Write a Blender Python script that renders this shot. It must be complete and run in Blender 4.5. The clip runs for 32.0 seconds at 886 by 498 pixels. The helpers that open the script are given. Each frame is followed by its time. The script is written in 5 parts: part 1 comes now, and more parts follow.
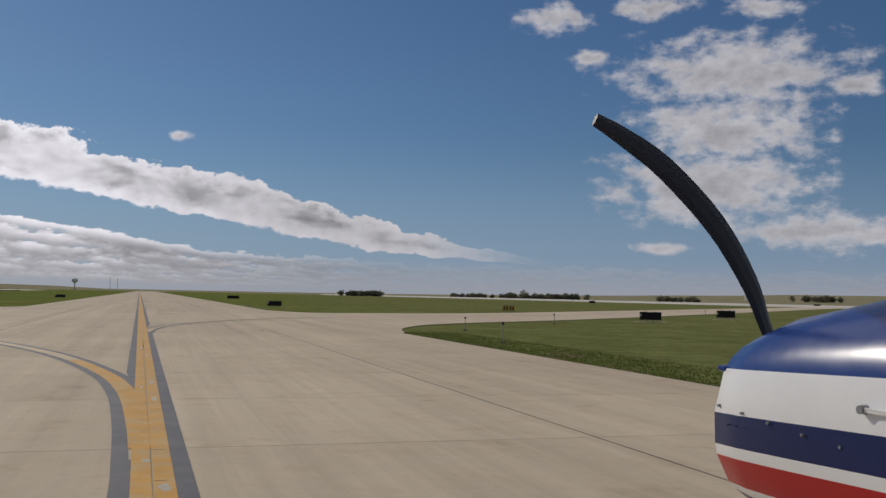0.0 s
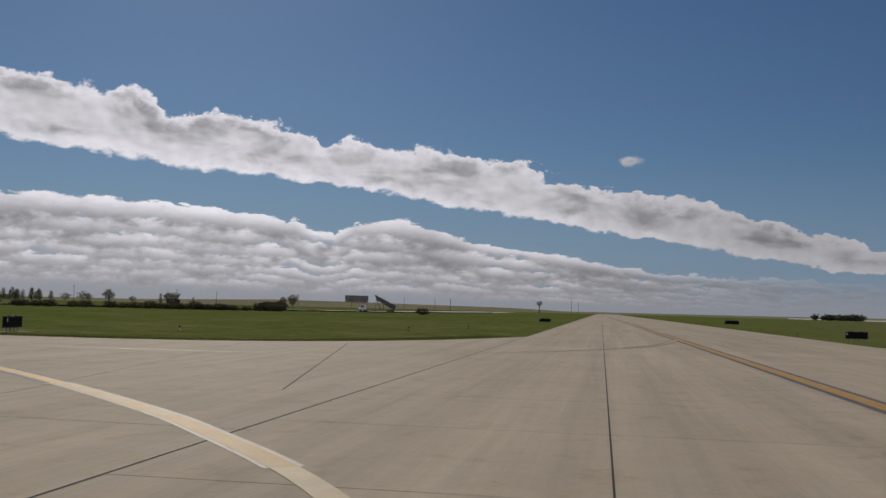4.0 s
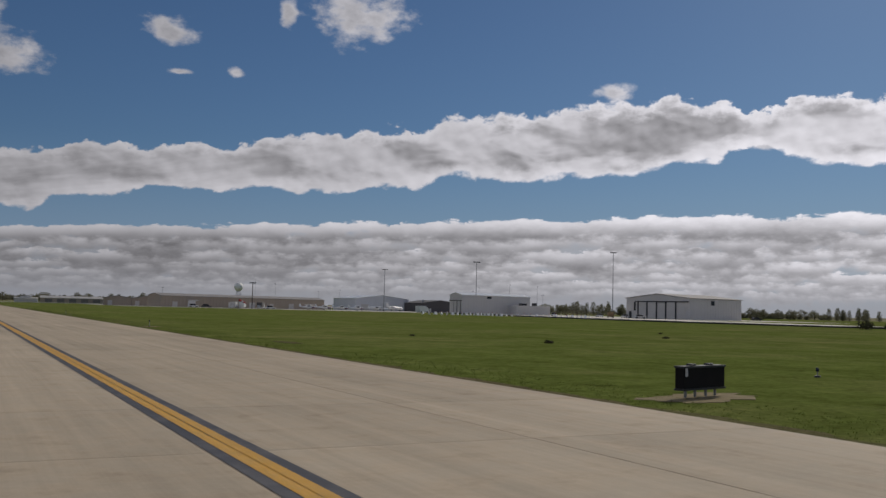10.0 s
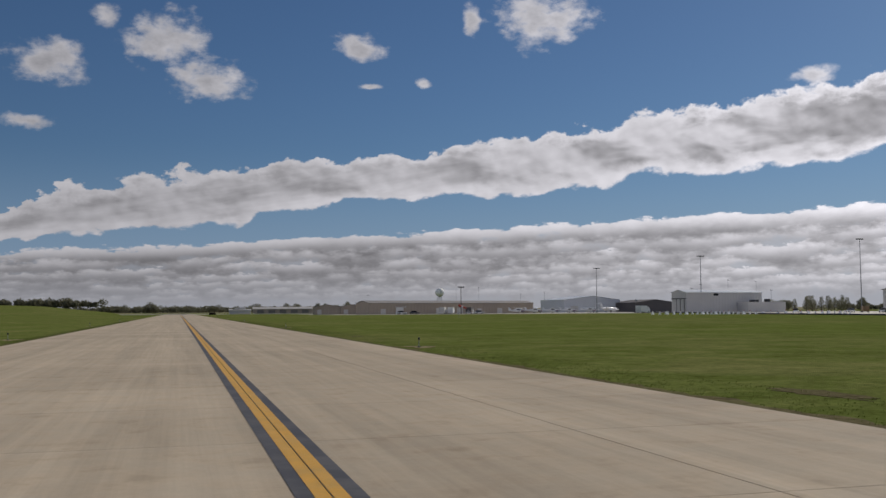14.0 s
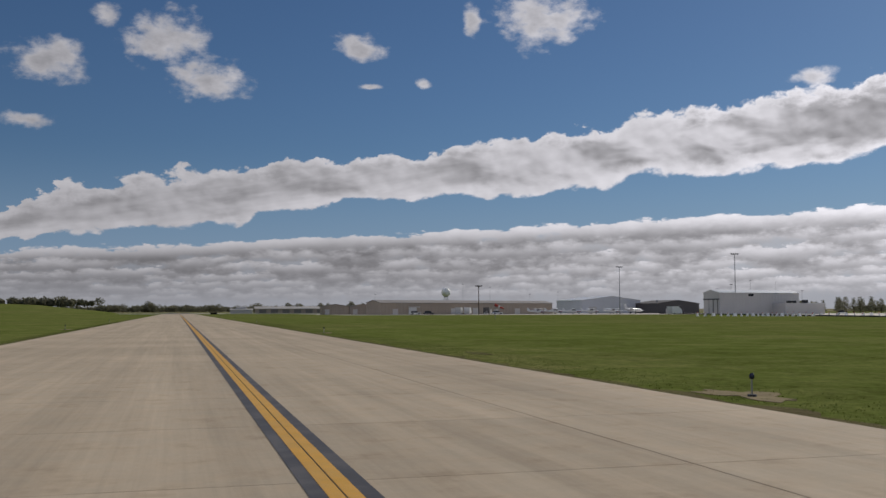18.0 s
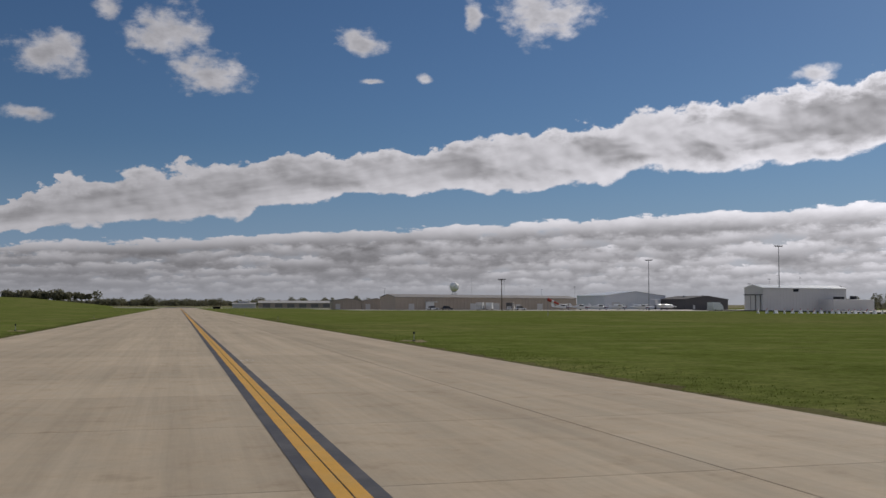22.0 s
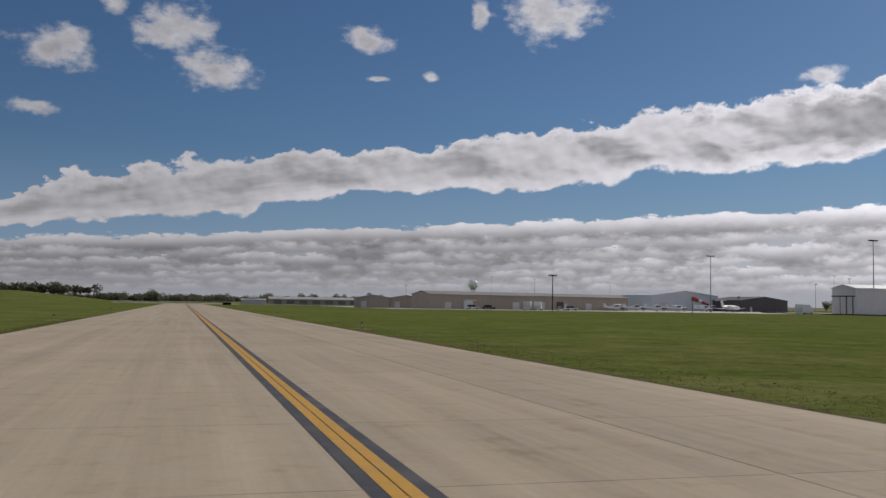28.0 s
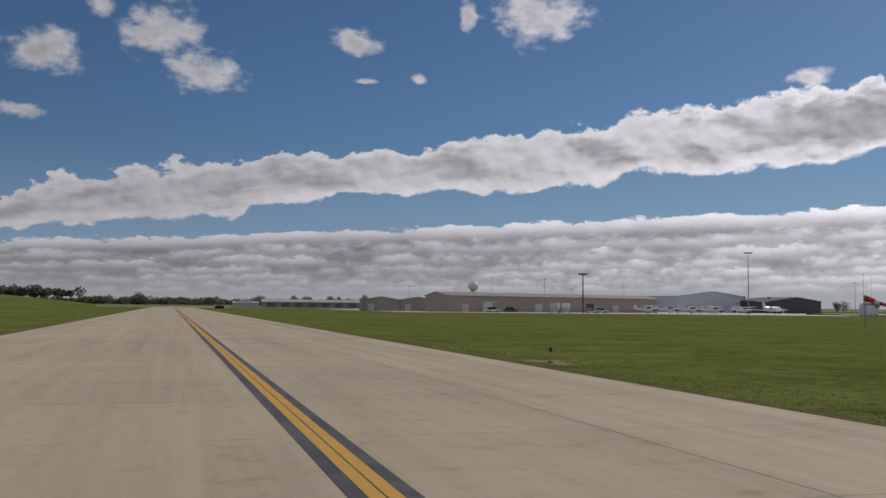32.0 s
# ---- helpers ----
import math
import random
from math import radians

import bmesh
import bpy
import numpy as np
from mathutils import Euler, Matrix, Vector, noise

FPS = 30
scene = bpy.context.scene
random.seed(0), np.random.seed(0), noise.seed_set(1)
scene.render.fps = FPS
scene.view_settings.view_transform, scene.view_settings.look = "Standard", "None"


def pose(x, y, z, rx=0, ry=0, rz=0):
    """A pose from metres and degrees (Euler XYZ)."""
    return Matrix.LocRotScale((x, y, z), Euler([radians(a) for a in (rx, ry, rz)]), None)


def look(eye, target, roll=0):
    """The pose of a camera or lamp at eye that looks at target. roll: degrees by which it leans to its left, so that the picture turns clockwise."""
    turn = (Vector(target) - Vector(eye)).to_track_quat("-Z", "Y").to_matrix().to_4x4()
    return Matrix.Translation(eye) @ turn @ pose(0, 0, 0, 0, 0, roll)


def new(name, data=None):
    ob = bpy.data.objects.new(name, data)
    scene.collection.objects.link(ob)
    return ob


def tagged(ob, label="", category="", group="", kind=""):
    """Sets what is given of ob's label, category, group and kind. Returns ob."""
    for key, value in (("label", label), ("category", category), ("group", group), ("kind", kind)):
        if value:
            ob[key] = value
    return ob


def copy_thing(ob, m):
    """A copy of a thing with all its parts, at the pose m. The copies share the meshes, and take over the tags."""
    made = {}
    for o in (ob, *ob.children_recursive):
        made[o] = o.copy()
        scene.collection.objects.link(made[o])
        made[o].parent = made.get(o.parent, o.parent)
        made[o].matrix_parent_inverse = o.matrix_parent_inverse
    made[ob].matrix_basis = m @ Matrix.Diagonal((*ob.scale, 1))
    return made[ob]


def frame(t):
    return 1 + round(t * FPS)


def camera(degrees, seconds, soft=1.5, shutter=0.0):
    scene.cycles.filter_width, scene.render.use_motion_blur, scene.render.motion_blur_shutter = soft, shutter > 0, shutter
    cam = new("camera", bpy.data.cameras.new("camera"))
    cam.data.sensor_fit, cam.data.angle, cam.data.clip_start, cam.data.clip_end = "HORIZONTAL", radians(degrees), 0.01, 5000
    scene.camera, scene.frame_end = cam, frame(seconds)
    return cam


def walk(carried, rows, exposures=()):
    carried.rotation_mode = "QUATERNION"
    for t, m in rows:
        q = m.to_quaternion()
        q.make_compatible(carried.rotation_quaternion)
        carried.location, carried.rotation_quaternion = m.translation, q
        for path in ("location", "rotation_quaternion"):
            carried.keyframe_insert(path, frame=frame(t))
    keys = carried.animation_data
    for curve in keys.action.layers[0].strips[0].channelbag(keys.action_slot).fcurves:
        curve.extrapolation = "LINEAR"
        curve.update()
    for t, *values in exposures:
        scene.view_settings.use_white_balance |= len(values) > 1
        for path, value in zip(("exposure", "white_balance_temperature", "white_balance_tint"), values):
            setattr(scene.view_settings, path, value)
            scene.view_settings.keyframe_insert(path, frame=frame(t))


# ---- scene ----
# ---- camera and its way ----
cam = camera(49.516, 32.0, soft=1.5)


def eye_pose(x, y, z, turn, tilt, lean):
    """A camera at (x, y, z): turn clockwise from north (+Y), tilt upwards, lean to its left."""
    a, b = radians(turn), radians(tilt)
    way = Vector((math.sin(a) * math.cos(b), math.cos(a) * math.cos(b), math.sin(b)))
    return look((x, y, z), Vector((x, y, z)) + way, lean)


PATH = [
    (0.0, -53.102, -55.219, 1.600, 99.084, 2.797, 1.181),
    (0.5, -49.129, -54.675, 1.599, 97.079, 2.891, 1.155),
    (1.0, -45.221, -53.965, 1.603, 93.827, 2.935, 0.699),
    (1.5, -41.438, -52.967, 1.602, 90.430, 2.925, 0.810),
    (2.0, -37.794, -51.759, 1.605, 87.479, 3.875, 1.286),
    (2.5, -34.316, -50.463, 1.590, 84.711, 3.740, 1.228),
    (4.5, -22.005, -43.956, 1.599, 68.353, 3.515, 1.293),
    (5.0, -19.466, -41.710, 1.602, 64.570, 3.380, 1.297),
    (5.5, -17.131, -39.323, 1.601, 60.854, 3.056, 2.301),
    (6.0, -14.961, -36.813, 1.601, 56.962, 2.776, 0.094),
    (6.5, -12.892, -34.214, 1.601, 52.821, 3.584, 1.859),
    (7.0, -10.965, -31.538, 1.599, 49.496, 3.614, 1.598),
    (7.5, -9.199, -28.809, 1.600, 46.202, 4.416, 1.687),
    (8.0, -7.574, -26.059, 1.600, 43.074, 3.468, 0.929),
    (8.5, -6.132, -23.191, 1.600, 39.711, 4.030, 1.824),
    (9.0, -4.851, -20.227, 1.598, 35.734, 4.074, 2.253),
    (9.5, -3.719, -17.137, 1.600, 31.337, 4.172, 1.570),
    (10.0, -2.832, -13.965, 1.601, 26.831, 3.605, 1.364),
    (10.5, -2.242, -10.731, 1.600, 23.125, 3.915, 0.464),
    (11.0, -1.849, -7.448, 1.600, 20.444, 4.111, 0.408),
    (11.5, -1.598, -4.146, 1.600, 18.714, 4.016, -0.033),
    (12.0, -1.444, -0.857, 1.600, 17.475, 4.135, -0.114),
    (12.5, -1.358, 2.398, 1.600, 16.876, 3.898, -0.017),
    (13.0, -1.320, 5.607, 1.600, 16.291, 3.864, -0.189),
    (13.5, -1.298, 8.773, 1.600, 15.859, 3.962, 0.134),
    (14.0, -1.298, 11.911, 1.600, 15.406, 3.651, -0.352),
    (14.5, -1.310, 15.040, 1.599, 15.222, 3.832, -0.361),
    (16.5, -1.343, 27.815, 1.599, 15.358, 3.567, 0.165),
    (17.0, -1.373, 31.080, 1.600, 14.796, 3.405, 0.191),
    (17.5, -1.402, 34.363, 1.600, 15.073, 3.612, -0.167),
    (18.0, -1.427, 37.673, 1.600, 15.445, 3.674, -0.129),
    (18.5, -1.448, 41.018, 1.600, 14.970, 3.517, 0.201),
    (19.0, -1.462, 44.402, 1.600, 15.065, 3.793, -0.037),
    (19.5, -1.458, 47.830, 1.600, 15.375, 3.777, 0.157),
    (20.0, -1.444, 51.305, 1.600, 15.540, 3.597, -0.020),
    (20.5, -1.429, 54.832, 1.600, 15.693, 3.532, 0.232),
    (21.0, -1.421, 58.415, 1.600, 15.257, 3.461, -0.063),
    (21.5, -1.430, 62.055, 1.600, 15.465, 3.174, 0.122),
    (22.0, -1.449, 65.748, 1.600, 15.419, 3.383, 0.133),
    (22.5, -1.471, 69.486, 1.600, 15.072, 3.125, 0.031),
    (23.0, -1.488, 73.264, 1.600, 15.367, 3.211, -0.131),
    (23.5, -1.489, 77.077, 1.600, 15.554, 3.183, 0.176),
    (24.0, -1.482, 80.911, 1.600, 15.027, 3.289, 0.002),
    (24.5, -1.469, 84.758, 1.600, 15.587, 3.136, -0.034),
    (25.0, -1.483, 88.607, 1.600, 15.646, 2.987, 0.136),
    (25.5, -1.448, 92.458, 1.598, 14.442, 2.962, -0.585),
    (27.5, -1.803, 107.746, 1.600, 14.969, 2.846, 0.504),
    (28.0, -1.863, 111.698, 1.600, 15.152, 3.279, 0.799),
    (28.5, -1.903, 115.677, 1.600, 15.087, 3.203, 0.424),
    (29.0, -1.928, 119.696, 1.600, 15.702, 3.043, 0.837),
    (29.5, -1.910, 123.762, 1.600, 16.112, 3.285, 0.455),
    (30.0, -1.886, 127.881, 1.599, 15.510, 3.280, 0.808),
    (30.5, -1.884, 132.054, 1.600, 15.661, 3.220, 0.483),
    (31.0, -1.869, 136.272, 1.600, 15.903, 3.346, 0.272),
    (31.5, -1.829, 140.523, 1.600, 16.036, 3.463, 0.590),
    (32.0, -1.781, 144.793, 1.599, 15.821, 3.414, 0.562),
]
walk(cam, [(r[0], eye_pose(*r[1:])) for r in PATH], [(0.0, 0.0), (2.0, -0.14), (5.0, -0.42), (7.0, -0.38), (8.0, -0.34), (9.0, -0.30), (10.0, -0.22), (12.0, -0.07), (13.5, 0.0), (32.0, 0.0)])

# ---- sky, sun ----
SUN_TURN, SUN_HIGH = 57.0, 33.0
world = bpy.data.worlds.new("sky")
scene.world = world
world.use_nodes = True
wn, wl = world.node_tree.nodes, world.node_tree.links
wn.clear()


class Net:
    """Small helper to write node arithmetic."""

    def __init__(self, tree):
        self.n, self.l = tree.nodes, tree.links

    def put(self, sock, v):
        if isinstance(v, (int, float, tuple)):
            sock.default_value = v
        else:
            self.l.new(v, sock)

    def m(self, op, a, b=0.0, c=0.0, clamp=False):
        k = self.n.new("ShaderNodeMath")
        k.operation, k.use_clamp = op, clamp
        for s, v in zip(k.inputs, (a, b, c)):
            self.put(s, v)
        return k.outputs[0]

    def step(self, v, lo, hi):
        k = self.n.new("ShaderNodeMapRange")
        k.interpolation_type = "SMOOTHSTEP"
        for i, x in enumerate((v, lo, hi, 0.0, 1.0)):
            self.put(k.inputs[i], x)
        return k.outputs[0]

    def xyz(self, x, y, z=0.0):
        k = self.n.new("ShaderNodeCombineXYZ")
        for s, v in zip(k.inputs, (x, y, z)):
            self.put(s, v)
        return k.outputs[0]

    def noise(self, vec, scale, detail=5.0, rough=0.55, lac=2.0, dist=0.0):
        k = self.n.new("ShaderNodeTexNoise")
        k.inputs["Scale"].default_value, k.inputs["Detail"].default_value = scale, detail
        k.inputs["Roughness"].default_value, k.inputs["Lacunarity"].default_value = rough, lac
        k.inputs["Distortion"].default_value = dist
        self.l.new(vec, k.inputs["Vector"])
        return k.outputs["Fac"]

    def ramp(self, v, stops, mode="LINEAR"):
        k = self.n.new("ShaderNodeValToRGB")
        k.color_ramp.interpolation = mode
        e = k.color_ramp.elements
        while len(e) < len(stops):
            e.new(0.5)
        for q, (p, c) in zip(e, stops):
            q.position = p
            q.color = (*c, 1) if isinstance(c, tuple) else (c, c, c, 1)
        self.put(k.inputs[0], v)
        return k.outputs[0]

    def mix(self, f, a, b, mode="MIX"):
        k = self.n.new("ShaderNodeMix")
        k.data_type, k.blend_type = "RGBA", mode
        self.put(k.inputs["Factor"], f)
        for s, v in ((k.inputs[6], a), (k.inputs[7], b)):
            self.put(s, (*v, 1.0) if isinstance(v, tuple) and len(v) == 3 else v)
        return k.outputs[2]


def build_sky():
    g = Net(world.node_tree)
    where = wn.new("ShaderNodeTexCoord")
    sep = wn.new("ShaderNodeSeparateXYZ")
    wl.new(where.outputs["Generated"], sep.inputs[0])
    x, y, z = sep.outputs
    az = g.m("MULTIPLY", g.m("ARCTAN2", x, y), 57.29578)
    el = g.m("MULTIPLY", g.m("ARCSINE", z), 57.29578)
    sky = wn.new("ShaderNodeTexSky")
    sky.sky_type, sky.sun_disc = "NISHITA", False
    sky.sun_elevation, sky.sun_rotation = radians(SUN_HIGH), radians(SUN_TURN)
    sky.air_density, sky.dust_density, sky.ozone_density = 1.0, 0.3, 2.0
    blue = g.mix(1.0, sky.outputs[0], (SKYK * 0.725, SKYK * 0.97, SKYK * 1.28), "MULTIPLY")
    # cloud streets, by the turn of the compass (from -20 to 130 degrees) and the height above the horizon
    u = g.m("MULTIPLY", g.m("ADD", az, 20.0), 1 / 150.0)

    def curve(points):
        return g.m("MULTIPLY", g.ramp(u, [((a + 20) / 150.0, h / 15.0) for a, h in points]), 15.0)

    high = curve([(-20, 4.4), (-9, 5.4), (-6, 6.8), (1, 8.0), (10, 8.9), (16, 9.5), (20, 10.0), (25, 10.4), (27, 11.3), (31, 11.3), (35, 11.9), (40, 12.4), (43, 11.8), (45, 11.2), (47, 11.9), (50, 12.2), (52.5, 11.6), (54.5, 11.9), (56.5, 10.4), (59, 10.9), (62.5, 10.5), (65, 9.7), (69, 9.6), (74, 8.9), (77, 8.4), (81, 7.0), (88, 6.2), (95, 4.0), (101, 2.8), (107, 1.9)])
    low = curve([(-20, 3.4), (-8, 4.2), (-3, 4.7), (3.5, 5.1), (4.6, 5.7), (10, 6.6), (16, 6.8), (20, 6.9), (25, 7.1), (27.5, 8.0), (31, 7.8), (38, 8.25), (42.5, 9.0), (45.1, 9.7), (47.6, 8.6), (51, 8.5), (55, 7.9), (60, 7.7), (64, 7.35), (68, 7.0), (72, 6.3), (77, 5.6), (81.5, 5.0), (88, 3.8), (95, 2.7), (101, 2.2), (107, 1.8)])
    deck = curve([(-20, 2.8), (-8, 3.3), (0, 3.7), (9, 4.4), (19, 4.8), (29, 5.25), (39, 5.55), (50, 5.75), (56, 5.5), (60.5, 5.2), (64.0, 4.85), (64.8, 4.2), (66.2, 4.15), (67.2, 4.9), (70, 5.1), (72, 4.8), (75, 3.8), (81, 3.0), (86, 2.2), (92, 2.0), (100, 1.7), (125, 1.6)])
    pos = g.xyz(g.m("MULTIPLY", az, 0.62), el)

    def lump(vec, scale, detail=2.5, smooth=0.55):
        k = g.n.new("ShaderNodeTexVoronoi")
        k.voronoi_dimensions, k.feature, k.normalize = "2D", "SMOOTH_F1", True
        for name, v in (("Scale", scale), ("Detail", detail), ("Roughness", 0.55), ("Lacunarity", 2.3), ("Smoothness", smooth)):
            k.inputs[name].default_value = v
        g.l.new(vec, k.inputs["Vector"])
        return g.m("SUBTRACT", 0.42, k.outputs["Distance"])

    warp = g.m("MULTIPLY", g.m("SUBTRACT", g.noise(pos, 1.3, 5.0, 0.6), 0.5), 0.8)

    def at(dx, dy, sx, sy, wx, wy):
        return g.xyz(g.m("ADD", g.m("MULTIPLY", g.m("ADD", az, dx), sx), g.m("MULTIPLY", warp, wx)), g.m("ADD", g.m("MULTIPLY", g.m("ADD", el, dy), sy), g.m("MULTIPLY", warp, wy)))

    def add(*vs):
        total = vs[0]
        for v in vs[1:]:
            total = g.m("ADD", total, v)
        return total

    times = lambda a, b: g.m("MULTIPLY", a, b)
    inv = lambda a: g.m("SUBTRACT", 1.0, a)
    n1 = g.m("SUBTRACT", g.noise(pos, 0.75, 7.0, 0.55), 0.5)
    n2 = g.m("SUBTRACT", g.noise(pos, 0.28, 3.0, 0.5), 0.5)
    n4 = g.m("SUBTRACT", g.noise(pos, 1.5, 5.0, 0.55), 0.5)
    # clouds glow most on the side of the sun
    near_sun = add(0.54, times(times(g.step(az, -10.0, 46.0), inv(times(g.step(az, 72.0, 98.0), 0.80))), 0.46), times(g.m("SUBTRACT", 1.0, times(g.m("ABSOLUTE", g.m("SUBTRACT", az, 57.0)), 1 / 30.0), clamp=True), 0.20))

    # first street: crisp heaped edges, grey thick cores
    heap = lump(at(0, 0, 0.42, 0.62, 0.5, 0.5), 1.0, 4.0)
    soft = lump(at(0, 0, 0.62, 0.85, 0.35, 0.35), 1.0, 1.2, 0.8)
    soft_up = lump(at(0.28, 0.34, 0.62, 0.85, 0.35, 0.35), 1.0, 1.2, 0.8)
    mid = times(add(high, low), 0.5)
    half = times(g.m("SUBTRACT", high, low), 0.5)
    off = g.m("DIVIDE", g.m("SUBTRACT", el, mid), half)
    ragged = times(add(0.60, times(g.step(off, -0.6, 0.5), 0.60)), g.m("DIVIDE", 1.45, g.m("MAXIMUM", half, 0.8)))
    depth1 = add(g.m("SUBTRACT", 0.93, g.m("ABSOLUTE", off)), times(add(times(n1, 1.15), times(heap, 1.25), times(soft, 0.55)), ragged), times(n2, 0.35))
    a1 = times(g.step(depth1, 0.0, 0.17), inv(g.step(az, 96.0, 106.0)))
    deep1 = times(depth1, half)
    blob = g.noise(g.xyz(add(times(az, 0.27), times(el, 0.12)), times(el, 0.62)), 1.0, 2.5, 0.5, 2.2, 0.4)
    dark = g.m("SUBTRACT", 1.0, times(g.m("ABSOLUTE", g.m("SUBTRACT", az, 39.5)), 1 / 5.5), clamp=True)
    core1 = g.step(add(deep1, times(n4, 0.6)), 0.12, 1.15)
    patch = g.step(add(blob, times(dark, 0.22), times(off, 0.05), times(n4, 0.10)), 0.40, 0.66)
    lit1 = g.m("SUBTRACT", 1.03, times(core1, add(0.19, times(patch, add(0.20, times(g.step(az, 4.0, 34.0), 0.19))))))
    lit1 = add(lit1, times(g.m("SUBTRACT", soft, soft_up), 0.42), times(n1, 0.16), times(n4, 0.12))
    streaks = g.m("SUBTRACT", g.noise(g.xyz(times(az, 0.22), g.m("SUBTRACT", times(el, 1.7), times(az, 0.27))), 1.0, 4.0, 0.55), 0.5)
    lit1 = add(lit1, times(times(streaks, inv(g.step(az, 8.0, 30.0))), 0.50))
    lit1 = times(lit1, near_sun)

    def white(v):
        k = wn.new("ShaderNodeCombineColor")
        for s, c in zip(k.inputs, (1.0, 0.98, 1.045)):
            g.put(s, times(v, c * CLOUDK))
        return k.outputs[0]

    # haze towards the horizon
    haze = times(inv(g.step(el, 0.0, 10.0)), 0.6)
    col = g.mix(haze, blue, (0.29 * CLOUDK, 0.39 * CLOUDK, 0.61 * CLOUDK))
    # scattered clouds added over the unseen rest of the sky, to brighten shaded sides
    over = g.m("ADD", g.m("MAXIMUM", z, 0.0), 0.14)
    field = g.noise(g.xyz(g.m("DIVIDE", x, over), g.m("DIVIDE", y, over)), 1.3, 6.0, 0.55, 2.0, 0.3)
    away = g.m("MAXIMUM", g.m("MAXIMUM", inv(g.step(az, -34.0, -22.0)), g.step(az, 132.0, 144.0)), g.step(el, 22.0, 30.0))
    col = g.mix(times(times(g.step(field, 0.47, 0.60), away), 0.92), col, white(g.m("SUBTRACT", 0.98, times(g.step(field, 0.56, 0.80), 0.30))))
    # deck of farther streets down to the horizon, the farthest row first
    right = g.step(az, 60.0, 84.0)
    thin = inv(times(right, 0.80))
    veil = g.step(g.m("SUBTRACT", times(deck, 0.93), el), -0.2, 0.5)
    col = g.mix(times(times(veil, thin), g.m("SUBTRACT", 0.80, times(g.step(az, 28.0, 52.0), 0.35))), col, white(times(add(0.60, times(n2, 0.3), times(n4, 0.12)), near_sun)))
    reach = [1.0, 0.83, 0.675, 0.545, 0.435, 0.34, 0.255, 0.18]
    for i in range(6, -1, -1):
        r, nxt = reach[i], reach[i + 1]
        puff = lump(at(7.3 * i, 3.1 * i, 0.46 / r, 1.30 / r, 0.9, 0.7), 1.0, 3.2, 0.30)
        wave = g.m("SUBTRACT", g.noise(g.xyz(add(times(az, 0.16 / r), 5.7 * i), times(el, 0.25)), 1.0, 3.0, 0.55), 0.5)
        top = add(times(deck, r), times(puff, (1.15 if i == 0 else 1.5) * r), times(wave, 0.4 if i == 0 else 1.5 * r))
        below = g.m("SUBTRACT", top, el)
        t = g.m("DIVIDE", below, add(times(deck, (r - nxt) * 1.3), 0.05))
        edge = g.step(below, 0.0, 0.10 * r + 0.03)
        foot = inv(g.step(add(t, times(wave, 2.2), times(n4, 0.9)), 0.70, 1.45))
        fill = inv(times(g.step(az, 78.0, 99.0), 0.88))
        contrast = 1.0 - 0.08 * i
        shade = g.step(add(t, times(puff, -0.9)), -0.1, 0.85)
        lit = add(1.02 - 0.03 * i, times(shade, -0.62 * contrast), times(puff, 0.36 * contrast), times(n4, 0.20), times(wave, 0.35))
        col = g.mix(times(times(edge, foot), fill), col, white(times(lit, near_sun)))
    # single clouds: turn, height and half sizes
    singles = [(-7.1, 13.8, 2.5, 1.35), (1.5, 13.3, 2.6, 1.35), (-0.9, 15.5, 2.7, 1.6), (-4.2, 16.4, 1.0, 0.7), (10.5, 15.4, 1.75, 0.95), (14.3, 13.4, 0.5, 0.36), (11.0, 13.2, 0.8, 0.2), (21.6, 17.0, 3.3, 1.75),
               (17.2, 17.1, 0.6, 0.95), (36.9, 12.9, 1.6, 0.6), (45.9, 9.75, 1.5, 0.42), (-8.1, 10.5, 1.65, 0.55), (83.6, 8.9, 0.85, 0.32), (115.8, 13.0, 7.6, 2.6), (115.6, 9.7, 6.2, 2.9), (114.8, 6.6, 7.2, 2.9),
               (111.1, 16.7, 2.9, 0.8), (117.5, 16.4, 2.8, 0.7), (105.5, 16.3, 2.6, 1.0), (107.7, 14.0, 1.4, 0.7), (122.4, 12.0, 2.0, 0.8), (121.0, 4.0, 6.0, 1.4), (111.9, 3.0, 1.9, 0.45), (130.0, 9.0, 4.0, 2.0)]
    best = -9.0
    for a, e, ra, re in singles:
        da, de = times(g.m("SUBTRACT", az, a), 1 / ra), times(g.m("SUBTRACT", el, e), 1 / re)
        s = g.m("SUBTRACT", 1.0, g.m("SQRT", add(times(da, da), times(de, de))))
        best = g.m("MAXIMUM", best, s)
    heap3 = lump(at(0, 0, 0.55, 0.9, 0.7, 0.7), 1.0, 3.0)
    wisp = g.m("SUBTRACT", g.noise(pos, 0.9, 7.0, 0.58), 0.5)
    depth3 = add(g.m("SUBTRACT", times(best, 1.45), 0.12), times(wisp, 3.0), times(heap3, 1.0))
    a3 = times(g.step(depth3, 0.0, 1.05), 0.95)
    core3 = g.step(add(depth3, times(n2, 1.6)), 0.5, 1.8)
    lit3 = add(g.m("SUBTRACT", 0.86, times(core3, 0.24)), times(heap3, 0.16), times(n4, 0.55))
    col = g.mix(a3, col, white(times(lit3, add(0.18, times(near_sun, 0.82)))))
    col = g.mix(a1, col, white(lit1))
    low_haze = times(inv(g.step(el, -0.2, 2.6)), 0.72)
    col = g.mix(low_haze, col, (0.415 * CLOUDK, 0.425 * CLOUDK, 0.475 * CLOUDK))
    back = wn.new("ShaderNodeBackground")
    out = wn.new("ShaderNodeOutputWorld")
    wl.new(col, back.inputs[0])
    back.inputs[1].default_value = 1.0
    wl.new(back.outputs[0], out.inputs[0])


